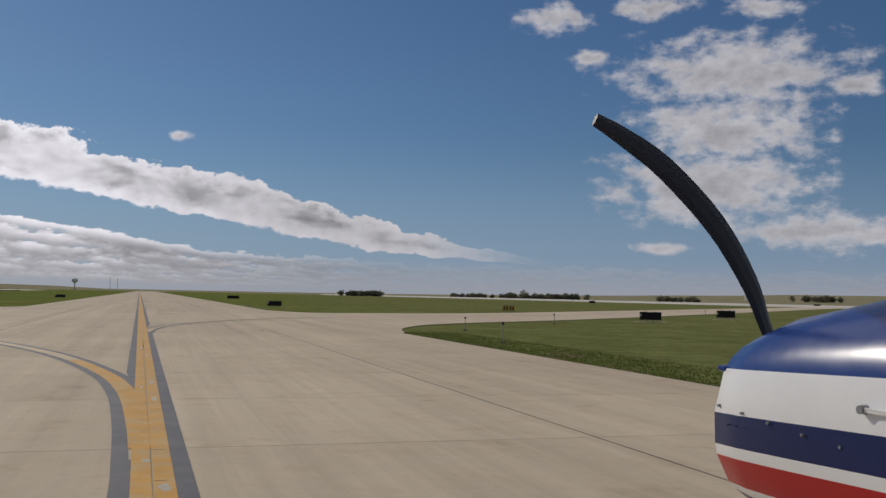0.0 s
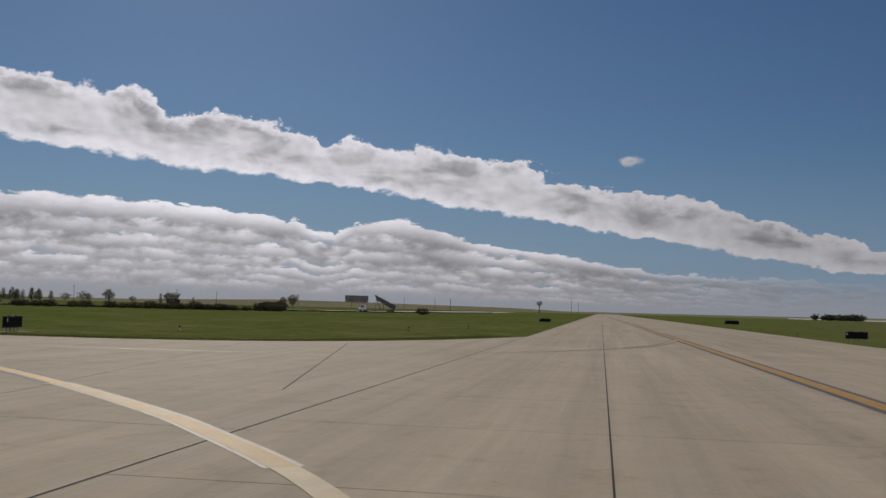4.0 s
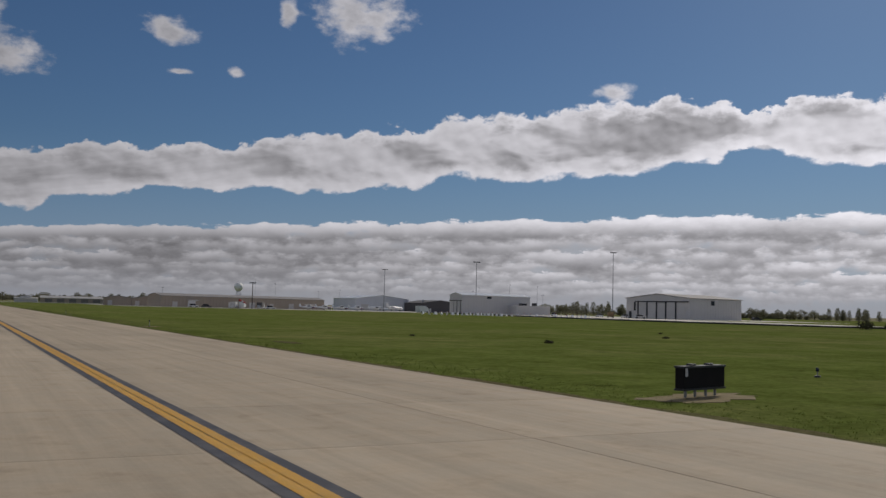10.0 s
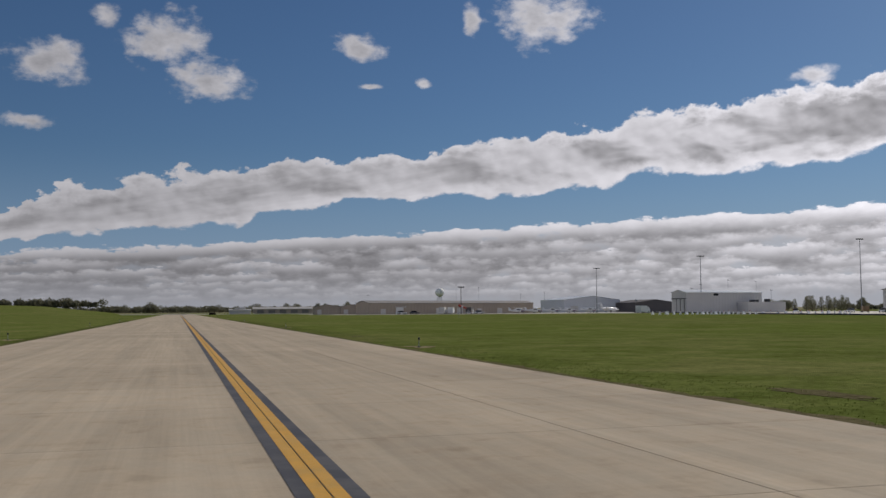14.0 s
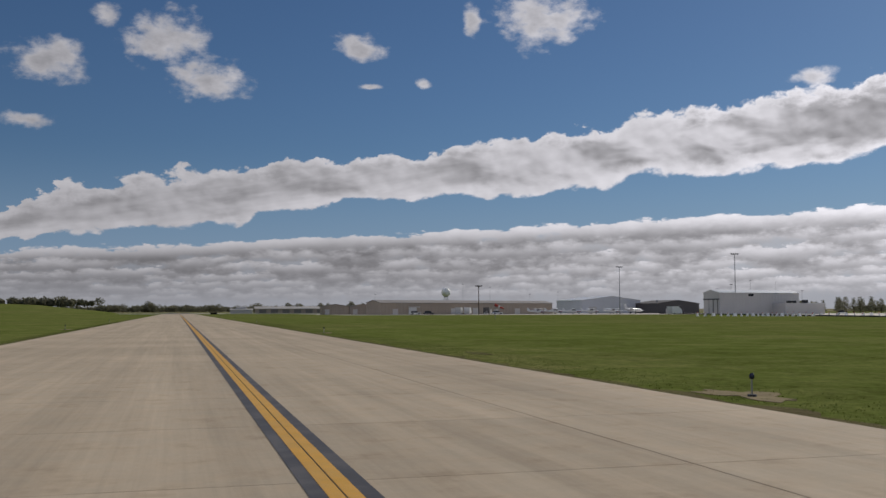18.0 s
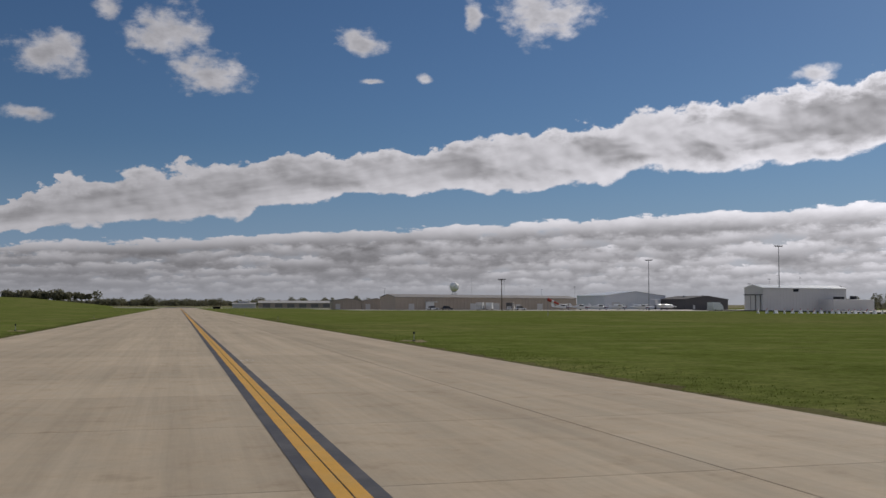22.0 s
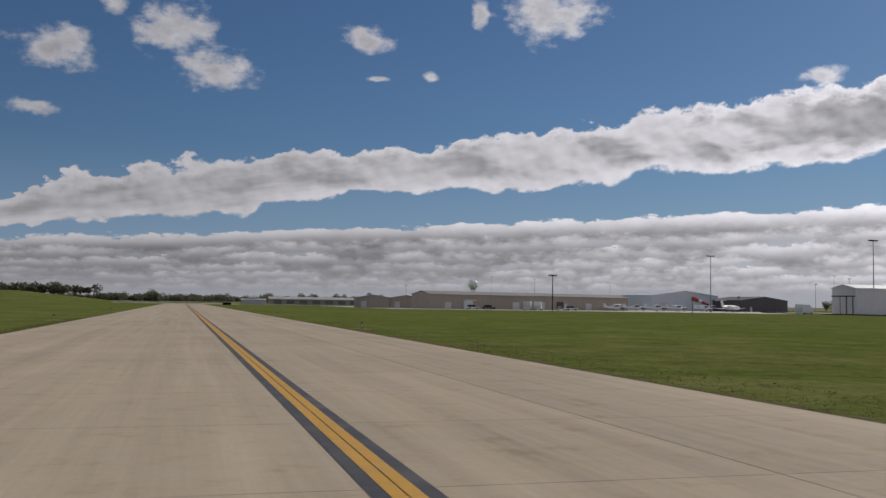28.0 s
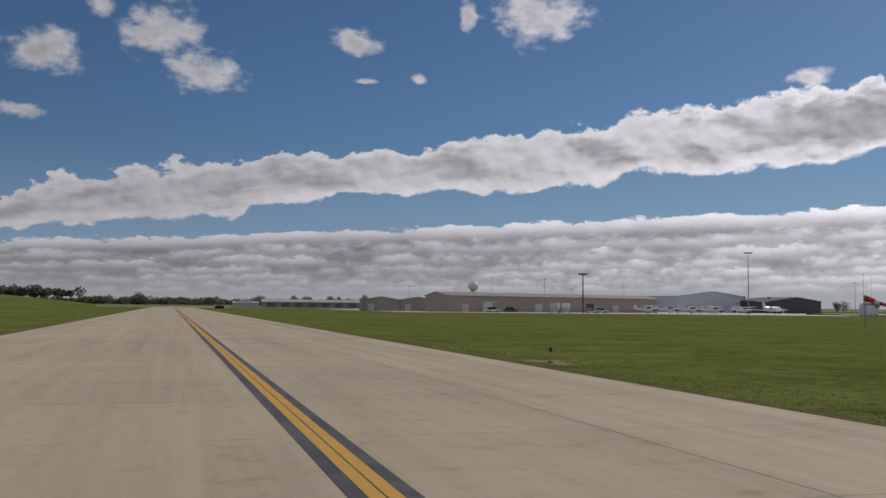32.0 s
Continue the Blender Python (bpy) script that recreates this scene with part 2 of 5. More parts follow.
SKYK, CLOUDK = 0.034, 0.78
build_sky()
sun = new("sun", bpy.data.lights.new("sun", "SUN"))
sun.data.energy, sun.data.angle, sun.data.color = 2.15, radians(0.53), (1.0, 0.925, 0.80)
sa, sb = radians(SUN_TURN), radians(SUN_HIGH)
sun.matrix_world = look(Vector((math.sin(sa) * math.cos(sb), math.cos(sa) * math.cos(sb), math.sin(sb))) * 500, (0, 0, 0))


# ---- materials ----
def material(name, base, rough=0.6, metal=0.0, vary=0.12, scale=1.0, bump=0.0, bump_scale=40.0, spec=0.5, per_object=0.0, second=None, second_scale=0.2, second_amount=0.5):
    """A surface with broad stains (scale, per metre), fine grain and a little relief."""
    mt = bpy.data.materials.new(name)
    mt.use_nodes = True
    g = Net(mt.node_tree)
    p = g.n["Principled BSDF"]
    at = g.n.new("ShaderNodeTexCoord").outputs["Object"]
    broad, fine = g.noise(at, scale, 4.0, 0.6), g.noise(at, scale * 9.0, 5.0, 0.65)
    c = g.mix(0.0, base, base)
    if second:
        c = g.mix(g.m("MULTIPLY", g.step(g.noise(at, second_scale, 5.0, 0.6), 0.42, 0.62), second_amount), base, second)
    k = g.m("ADD", 1.0, g.m("ADD", g.m("MULTIPLY", g.m("SUBTRACT", broad, 0.5), vary * 2.4), g.m("MULTIPLY", g.m("SUBTRACT", fine, 0.5), vary * 1.6)))
    if per_object:
        info = g.n.new("ShaderNodeObjectInfo")
        k = g.m("ADD", k, g.m("MULTIPLY", g.m("SUBTRACT", info.outputs["Random"], 0.5), per_object))
    cc = g.n.new("ShaderNodeCombineColor")
    for s in cc.inputs:
        g.put(s, k)
    c = g.mix(1.0, c, cc.outputs[0], "MULTIPLY")
    g.l.new(c, p.inputs["Base Color"])
    g.put(p.inputs["Roughness"], g.m("ADD", rough - 0.06, g.m("MULTIPLY", fine, 0.12)))
    p.inputs["Metallic"].default_value = metal
    p.inputs["Specular IOR Level"].default_value = spec
    if bump:
        b = g.n.new("ShaderNodeBump")
        b.inputs["Strength"].default_value, b.inputs["Distance"].default_value = bump, 0.02
        g.l.new(g.noise(at, bump_scale, 6.0, 0.7), b.inputs["Height"])
        g.l.new(b.outputs[0], p.inputs["Normal"])
    return mt


def concrete_material(name, base, rubber=0.0, along=None, edges=None, gloss=0.05):
    """Broom-finished concrete: pale, stained, faint wheel tracks along the way of travel."""
    mt = bpy.data.materials.new(name)
    mt.use_nodes = True
    g = Net(mt.node_tree)
    p = g.n["Principled BSDF"]
    geo = g.n.new("ShaderNodeNewGeometry").outputs["Position"]
    sep = g.n.new("ShaderNodeSeparateXYZ")
    g.l.new(geo, sep.inputs[0])
    info = g.n.new("ShaderNodeObjectInfo").outputs["Random"]
    a = radians(along or 0.0)
    across = g.m("SUBTRACT", g.m("MULTIPLY", sep.outputs[0], math.cos(a)), g.m("MULTIPLY", sep.outputs[1], math.sin(a)))
    ahead = g.m("ADD", g.m("MULTIPLY", sep.outputs[0], math.sin(a)), g.m("MULTIPLY", sep.outputs[1], math.cos(a)))
    streak = g.noise(g.xyz(g.m("MULTIPLY", across, 1.3), g.m("MULTIPLY", ahead, 0.03)), 1.0, 8.0, 0.72)
    broad = g.noise(geo, 0.22, 5.0, 0.6)
    fine = g.noise(geo, 9.0, 6.0, 0.72)
    blot = g.noise(geo, 1.4, 4.0, 0.6)
    k = g.m("ADD", 1.0, g.m("MULTIPLY", g.m("SUBTRACT", broad, 0.5), 0.34))
    k = g.m("ADD", k, g.m("MULTIPLY", g.m("SUBTRACT", streak, 0.5), 0.30 + rubber))
    lanes = g.noise(g.xyz(g.m("MULTIPLY", across, 0.42), g.m("MULTIPLY", ahead, 0.008)), 1.0, 4.0, 0.6)
    k = g.m("ADD", k, g.m("MULTIPLY", g.m("SUBTRACT", lanes, 0.5), 0.12 + rubber * 0.5))
    k = g.m("ADD", k, g.m("MULTIPLY", g.m("SUBTRACT", fine, 0.5), 0.22))
    k = g.m("ADD", k, g.m("MULTIPLY", g.m("SUBTRACT", g.noise(geo, 2.4, 6.0, 0.72), 0.5), 0.20))
    tines = g.noise(g.xyz(g.m("MULTIPLY", across, 7.0), g.m("MULTIPLY", ahead, 0.11)), 1.0, 3.0, 0.6)
    k = g.m("ADD", k, g.m("MULTIPLY", g.m("MULTIPLY", g.m("SUBTRACT", tines, 0.5), g.step(lanes, 0.40, 0.62)), 0.26))
    if edges:
        rim = g.m("MAXIMUM", g.step(across, edges[1] - 1.3, edges[1] - 0.3), g.m("SUBTRACT", 1.0, g.step(across, edges[0] + 0.3, edges[0] + 1.3)))
        k = g.m("ADD", k, g.m("MULTIPLY", g.m("MULTIPLY", rim, g.step(broad, 0.30, 0.55)), 0.10))
    k = g.m("ADD", k, g.m("MULTIPLY", g.m("SUBTRACT", info, 0.5), 0.09))
    k = g.m("SUBTRACT", k, g.m("MULTIPLY", g.step(blot, 0.54, 0.75), 0.16))
    cc = g.n.new("ShaderNodeCombineColor")
    for s in cc.inputs:
        g.put(s, k)
    tint = g.mix(g.step(blot, 0.35, 0.7), base, (base[0] * 1.02, base[1] * 0.985, base[2] * 0.95))
    g.l.new(g.mix(1.0, tint, cc.outputs[0], "MULTIPLY"), p.inputs["Base Color"])
    g.put(p.inputs["Roughness"], g.m("ADD", 0.62, g.m("MULTIPLY", fine, 0.2)))
    p.inputs["Specular IOR Level"].default_value = gloss
    b = g.n.new("ShaderNodeBump")
    b.inputs["Strength"].default_value, b.inputs["Distance"].default_value = 0.35, 0.01
    g.l.new(g.noise(geo, 55.0, 4.0, 0.7), b.inputs["Height"])
    g.l.new(b.outputs[0], p.inputs["Normal"])
    return mt


def grass_material(name, green, dry, amount, dull=0.0):
    """Mown grass: broad dry swathes, darker tufts, pale bleached specks."""
    mt = bpy.data.materials.new(name)
    mt.use_nodes = True
    g = Net(mt.node_tree)
    p = g.n["Principled BSDF"]
    geo = g.n.new("ShaderNodeNewGeometry").outputs["Position"]
    big, mid_, fine = g.noise(geo, 0.02, 5.0, 0.6), g.noise(geo, 0.35, 5.0, 0.65), g.noise(geo, 6.0, 6.0, 0.75)
    swathe, tuft, speck = g.noise(geo, 0.09, 4.0, 0.6, 2.0, 0.8), g.noise(geo, 0.8, 5.0, 0.7), g.noise(geo, 2.6, 5.0, 0.7)
    c = g.mix(g.m("MULTIPLY", g.step(g.m("ADD", g.m("MULTIPLY", big, 0.6), g.m("MULTIPLY", mid_, 0.4)), 0.44, 0.66), amount), green, dry)
    c = g.mix(g.m("MULTIPLY", g.step(swathe, 0.50, 0.68), 0.45), c, dry)
    c = g.mix(g.m("MULTIPLY", g.step(speck, 0.60, 0.76), 0.40), c, tuple(v * 1.5 for v in dry))
    sep = g.n.new("ShaderNodeSeparateXYZ")
    g.l.new(geo, sep.inputs[0])
    south = g.m("SUBTRACT", 1.0, g.step(g.m("ADD", sep.outputs[1], g.m("MULTIPLY", g.m("SUBTRACT", big, 0.5), 60.0)), -75.0, -40.0))
    c = g.mix(g.m("MULTIPLY", south, dull), c, (green[0] * 1.22, green[1] * 1.02, green[2] * 1.75))
    k = g.m("ADD", 1.0, g.m("ADD", g.m("MULTIPLY", g.m("SUBTRACT", mid_, 0.5), 0.9), g.m("MULTIPLY", g.m("SUBTRACT", fine, 0.5), 1.2)))
    k = g.m("ADD", k, g.m("MULTIPLY", g.m("SUBTRACT", g.noise(geo, 1.5, 5.0, 0.65), 0.5), 0.9))
    k = g.m("SUBTRACT", k, g.m("MULTIPLY", g.step(tuft, 0.56, 0.74), 0.42))
    k = g.m("ADD", k, g.m("MULTIPLY", g.m("SUBTRACT", swathe, 0.5), 0.5))
    cc = g.n.new("ShaderNodeCombineColor")
    for s in cc.inputs:
        g.put(s, k)
    g.l.new(g.mix(1.0, c, cc.outputs[0], "MULTIPLY"), p.inputs["Base Color"])
    p.inputs["Roughness"].default_value = 1.0
    p.inputs["Specular IOR Level"].default_value = 0.0
    b = g.n.new("ShaderNodeBump")
    b.inputs["Strength"].default_value, b.inputs["Distance"].default_value = 0.8, 0.03
    g.l.new(g.noise(geo, 14.0, 5.0, 0.8), b.inputs["Height"])
    g.l.new(b.outputs[0], p.inputs["Normal"])
    return mt


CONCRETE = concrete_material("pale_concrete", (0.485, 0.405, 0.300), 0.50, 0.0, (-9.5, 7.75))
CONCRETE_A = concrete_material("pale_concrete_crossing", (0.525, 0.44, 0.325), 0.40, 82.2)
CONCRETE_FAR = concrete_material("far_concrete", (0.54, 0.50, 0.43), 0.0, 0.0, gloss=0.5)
JOINT = material("joint_sealant", (0.055, 0.05, 0.045), 0.8, vary=0.3, scale=3.0, spec=0.1)
YELLOW = material("worn_yellow_paint", (0.67, 0.36, 0.055), 0.56, vary=0.16, scale=2.0, bump=0.15, second=(0.56, 0.36, 0.12), second_scale=1.6, second_amount=0.35, spec=0.2)
YELLOW_WORN = material("cracked_yellow_paint", (0.60, 0.31, 0.045), 0.56, vary=0.18, scale=1.6, bump=0.25, second=(0.50, 0.38, 0.20), second_scale=2.6, second_amount=0.5, spec=0.2)
YELLOW_OLD = material("faded_yellow_paint", (0.56, 0.33, 0.09), 0.56, vary=0.22, scale=1.2, bump=0.15, second=(0.45, 0.36, 0.22), second_scale=0.9, second_amount=0.5, spec=0.2)
BLACK = material("black_border_paint", (0.075, 0.072, 0.075), 0.58, vary=0.22, scale=1.5, second=(0.20, 0.185, 0.17), second_scale=1.1, second_amount=0.35, spec=0.2)
BLACK_OLD = material("worn_black_border_paint", (0.125, 0.118, 0.122), 0.58, vary=0.2, scale=1.2, second=(0.24, 0.22, 0.20), second_scale=1.6, second_amount=0.25, spec=0.2)
BORDER_WORN = material("worn_border_paint", (0.30, 0.285, 0.27), 0.7, vary=0.25, scale=2.2, bump=0.15, second=(0.185, 0.185, 0.205), second_scale=2.4, second_amount=0.6, spec=0.2)
# faded yellow; on the lead-out line sun glare is part of this pale tone
YELLOW_PALE = material("faded_glare_yellow_paint", (0.56, 0.42, 0.22), 0.56, vary=0.2, scale=1.3, second=(0.47, 0.39, 0.28), second_scale=1.4, second_amount=0.7, spec=0.2)
# bare patches, and sun glare on dark borders put into the colour
PALE_PAINT = material("bare_and_glare_paint", (0.54, 0.47, 0.35), 0.56, vary=0.18, scale=1.3, second=(0.46, 0.40, 0.31), second_scale=2.2, second_amount=0.8, spec=0.2)
GRASS = grass_material("mown_grass", (0.130, 0.161, 0.038), (0.192, 0.180, 0.074), 0.65, 0.75)
VERGE = grass_material("worn_verge", (0.16, 0.135, 0.075), (0.11, 0.115, 0.045), 0.9)
FIELD = grass_material("dry_field", (0.28, 0.25, 0.16), (0.20, 0.20, 0.11), 0.8)


def thin_material(name, base, through_share, rough=0.8, vary=0.3):
    """A thin skin that also lets light through: grass blades, leaves, fabric."""
    mt = material(name, base, rough, vary=vary, scale=0.6, spec=0.1)
    g = Net(mt.node_tree)
    p = g.n["Principled BSDF"]
    tr, mx = g.n.new("ShaderNodeBsdfTranslucent"), g.n.new("ShaderNodeMixShader")
    g.l.new(p.inputs["Base Color"].links[0].from_socket, tr.inputs[0])
    mx.inputs[0].default_value = through_share
    g.l.new(p.outputs[0], mx.inputs[1])
    g.l.new(tr.outputs[0], mx.inputs[2])
    g.l.new(mx.outputs[0], g.n["Material Output"].inputs[0])
    return mt


BLADE = thin_material("grass_blades", (0.118, 0.145, 0.035), 0.45)
SOIL = material("bare_soil_patch", (0.25, 0.20, 0.11), 0.95, vary=0.35, scale=1.4, bump=0.5, bump_scale=12.0, spec=0.1)
# distance haze is put into this colour: paler and greyer than real foliage
LEAF = thin_material("hazed_tree_leaves", (0.190, 0.185, 0.125), 0.6)
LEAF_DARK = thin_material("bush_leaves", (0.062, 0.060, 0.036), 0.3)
BARK = material("bark", (0.09, 0.07, 0.05), 0.95, vary=0.3, scale=3.0, spec=0.1)
STEEL = material("galvanised_steel", (0.30, 0.31, 0.32), 0.5, 0.7, 0.12, 2.0)
DARKSTEEL = material("dark_steel", (0.035, 0.036, 0.04), 0.55, 0.2, 0.2, 2.0)
SIGNBACK = material("sign_dark_panel", (0.016, 0.015, 0.015), 0.85, 0.0, 0.2, 3.0, spec=0.15)
SIGNYELLOW = material("sign_yellow_face", (0.55, 0.34, 0.03), 0.5, 0.0, 0.1, 3.0)
TAN = material("tan_metal_cladding", (0.41, 0.34, 0.27), 0.6, 0.0, 0.10, 0.15, second=(0.34, 0.28, 0.225), second_scale=0.05)
TAN_ROOF = material("tan_roof_sheet", (0.27, 0.25, 0.235), 0.75, 0.0, 0.10, 0.2)
BLUEGREY = material("pale_blue_cladding", (0.66, 0.67, 0.70), 0.6, 0.0, 0.08, 0.2)
LIGHTGREY = material("light_grey_cladding", (0.61, 0.59, 0.57), 0.6, 0.0, 0.08, 0.2)
WHITEROOF = material("white_roof_sheet", (0.72, 0.73, 0.74), 0.4, 0.2, 0.08, 0.2)
MIDROOF = material("weathered_pale_roof", (0.42, 0.40, 0.38), 0.8, 0.0, 0.1, 0.2)
MIDGREY = material("weathered_grey_steel", (0.20, 0.185, 0.17), 0.75, 0.0, 0.2, 0.6)
DARKGREY = material("charcoal_cladding", (0.104, 0.097, 0.098), 0.85, 0.0, 0.12, 0.2)
DOORGREY = material("hangar_door_sheet", (0.60, 0.58, 0.55), 0.6, 0.0, 0.08, 0.4)
WINDOW = material("dark_window_glass", (0.02, 0.022, 0.026), 0.15, 0.0, 0.1, 2.0)
WHITE = material("white_gloss_paint", (0.80, 0.80, 0.80), 0.3, 0.0, 0.05, 2.0)
NAVY = material("navy_gloss_paint", (0.012, 0.042, 0.20), 0.24, 0.0, 0.08, 2.0, spec=0.35)
NAVY_DARK = material("dark_navy_stripe", (0.012, 0.022, 0.095), 0.3, 0.0, 0.08, 2.0, spec=0.22)
RED = material("red_gloss_paint", (0.42, 0.020, 0.022), 0.3, 0.0, 0.06, 2.0, spec=0.22)
PROP = material("black_blade_paint", (0.026, 0.027, 0.031), 0.5, 0.0, 0.15, 3.0, spec=0.25)
RUBBER = material("rubber", (0.02, 0.02, 0.02), 0.85, vary=0.2, scale=4.0)
RADOME = material("white_radome_skin", (0.90, 0.89, 0.87), 0.5, 0.0, 0.05, 0.6, spec=0.3)
EARTH = material("turned_earth", (0.11, 0.08, 0.055), 0.95, vary=0.3, scale=0.3, bump=0.6, bump_scale=3.0, spec=0.1)
ORANGE = material("orange_red_fabric", (0.50, 0.06, 0.04), 0.8, vary=0.1, scale=2.0)
REDLAMP = material("dark_blue_lens", (0.012, 0.016, 0.035), 0.2, vary=0.05, scale=5.0)
TRUCKTAN = material("tan_machine_paint", (0.30, 0.20, 0.10), 0.55, vary=0.2, scale=0.6)
SILT = material("black_silt_fence", (0.02, 0.02, 0.022), 0.8, vary=0.3, scale=0.6)


# ---- small builders ----
def part(name, bm, mat, parent=None, label="", smooth=False):
    me = bpy.data.meshes.new(name)
    bm.to_mesh(me)
    bm.free()
    for mm in (mat if isinstance(mat, (list, tuple)) else [mat]):
        me.materials.append(mm)
    if smooth:
        me.polygons.foreach_set("use_smooth", [True] * len(me.polygons))
    ob = new(name, me)
    if parent is not None:
        ob.parent = parent
    if label:
        ob["label"] = label
    return ob


def thing(name, label, category, at=(0, 0, 0), turn=0.0, group="", kind=""):
    e = new(name)
    e.empty_display_size = 0.3
    e.matrix_basis = pose(*at, 0, 0, -turn)
    return tagged(e, label, category, group, kind)


def box(x0, x1, y0, y1, z0, z1, bm=None, bevel=0.0):
    bm = bm or bmesh.new()
    vs = [bm.verts.new((x, y, z)) for z in (z0, z1) for x, y in ((x0, y0), (x1, y0), (x1, y1), (x0, y1))]
    for f in ((3, 2, 1, 0), (4, 5, 6, 7), (0, 1, 5, 4), (1, 2, 6, 5), (2, 3, 7, 6), (3, 0, 4, 7)):
        bm.faces.new([vs[i] for i in f])
    if bevel:
        bmesh.ops.bevel(bm, geom=list(bm.edges), offset=bevel, segments=2, profile=0.5, affect="EDGES")
    return bm


def tube(a, b, r0, r1=None, sides=10, bm=None):
    """A tapered round bar from a to b."""
    bm = bm or bmesh.new()
    a, b = Vector(a), Vector(b)
    r1 = r0 if r1 is None else r1
    q = (b - a).to_track_quat("Z", "Y")
    rings = []
    for c, r in ((a, r0), (b, r1)):
        rings.append([bm.verts.new(c + q @ Vector((r * math.cos(t), r * math.sin(t), 0))) for t in [2 * math.pi * i / sides for i in range(sides)]])
    for i in range(sides):
        j = (i + 1) % sides
        bm.faces.new((rings[0][i], rings[0][j], rings[1][j], rings[1][i]))
    bm.faces.new(rings[0][::-1])
    bm.faces.new(rings[1])
    return bm


def loft(rings, bm=None, caps=True, closed=True):
    """Skins rings of points of equal number."""
    bm = bm or bmesh.new()
    vs = [[bm.verts.new(p) for p in r] for r in rings]
    n = len(vs[0])
    for a, b in zip(vs, vs[1:]):
        for i in range(n if closed else n - 1):
            j = (i + 1) % n
            bm.faces.new((a[i], a[j], b[j], b[i]))
    if caps:
        bm.faces.new(vs[0][::-1])
        bm.faces.new(vs[-1])
    bmesh.ops.recalc_face_normals(bm, faces=bm.faces)
    return bm


def sheet(points, z, thick=0.03, bm=None):
    """A flat slab with the outline points, its top at z."""
    bm = bm or bmesh.new()
    top = [bm.verts.new((x, y, z)) for x, y in points]
    bot = [bm.verts.new((x, y, z - thick)) for x, y in points]
    f = bm.faces.new(top)
    n = len(top)
    for i in range(n):
        j = (i + 1) % n
        bm.faces.new((top[i], bot[i], bot[j], top[j]))
    f.normal_update()
    if f.normal.z < 0:
        bmesh.ops.reverse_faces(bm, faces=bm.faces)
    return bm


def smooth_line(points, step=1.0):
    """Catmull-Rom through the points, at even steps."""
    p = [Vector((*q, 0)).to_2d() for q in points]
    p = [2 * p[0] - p[1], *p, 2 * p[-1] - p[-2]]
    out = []
    for i in range(1, len(p) - 2):
        n = max(2, int((p[i + 1] - p[i]).length / step))
        for k in range(n):
            t = k / n
            out.append(0.5 * (2 * p[i] + (p[i + 1] - p[i - 1]) * t + (2 * p[i - 1] - 5 * p[i] + 4 * p[i + 1] - p[i + 2]) * t * t + (3 * p[i] - p[i - 1] - 3 * p[i + 1] + p[i + 2]) * t ** 3))
    out.append(p[-2])
    return out


def ribbon(points, lo, hi, z, bm=None):
    """A flat strip along a line, from lo to hi metres to its right."""
    bm = bm or bmesh.new()
    rows = []
    for i, q in enumerate(points):
        d = (points[min(i + 1, len(points) - 1)] - points[max(i - 1, 0)]).normalized()
        r = Vector((d.y, -d.x))
        rows.append((bm.verts.new((*(q + r * lo), z)), bm.verts.new((*(q + r * hi), z))))
    for a, b in zip(rows, rows[1:]):
        bm.faces.new((a[0], a[1], b[1], b[0]))
    return bm

# ---- ground and pavements ----
A0, AD = Vector((-37.9, -53.05)), Vector((math.sin(radians(82.0)), math.cos(radians(82.0))))
AR = Vector((AD.y, -AD.x))


def on_a(s, r):
    """A point s metres along the crossing taxiway and r metres to its right."""
    return A0 + AD * s + AR * r


def ground_sheet():
    bm = bmesh.new()
    radii = [0, 60, 140, 260, 420, 650, 950, 1400, 2100, 3100, 4600]
    n = 64
    rings = []
    for r in radii[1:]:
        rings.append([bm.verts.new((50 + r * math.sin(2 * math.pi * i / n), 60 + r * math.cos(2 * math.pi * i / n), -0.045)) for i in range(n)])
    c = bm.verts.new((50, 60, -0.045))
    for i in range(n):
        bm.faces.new((c, rings[0][(i + 1) % n], rings[0][i]))
        for a, b in zip(rings, rings[1:]):
            bm.faces.new((a[i], a[(i + 1) % n], b[(i + 1) % n], b[i]))
    bmesh.ops.recalc_face_normals(bm, faces=bm.faces)
    g = part("ground", bm, GRASS)
    if g.data.polygons[0].normal.z < 0:
        g.data.flip_normals()
    return tagged(g, "flat mown green airfield grass reaching to the horizon", "ground", kind="structure")


ground_sheet()


def ridge(name, label, mat, eye, prof, rings, rough):
    """A low rise of land round the airfield: its height above the eye's level, in degrees, by the turn of the compass."""
    bm = bmesh.new()
    rows = []
    first, last = prof[0][0], prof[-1][0]
    n = int((last - first) * 1.5)
    crest = max(rings, key=lambda q: q[1])[0]
    for k in range(n + 1):
        a = first + (last - first) * k / n
        for (a0, h0), (a1, h1) in zip(prof, prof[1:]):
            if a0 <= a <= a1:
                e = h0 + (h1 - h0) * (a - a0) / (a1 - a0)
        s, c = math.sin(radians(a)), math.cos(radians(a))
        row = []
        for r, f in rings:
            z = f * (1.6 + crest * math.tan(radians(e)) * (1 + rough * noise.noise(Vector((a * 0.21, r * 0.01, 0))))) if f > 0 else -0.3
            row.append(bm.verts.new((eye[0] + r * s, eye[1] + r * c, z)))
        rows.append(row)
    for a, b in zip(rows, rows[1:]):
        for i in range(len(rings) - 1):
            bm.faces.new((a[i], b[i], b[i + 1], a[i + 1]))
    bmesh.ops.recalc_face_normals(bm, faces=bm.faces)
    ob = part(name, bm, mat, smooth=True)
    if ob.data.polygons[0].normal.z < 0:
        ob.data.flip_normals()
    tagged(ob, label, "field", kind="structure")


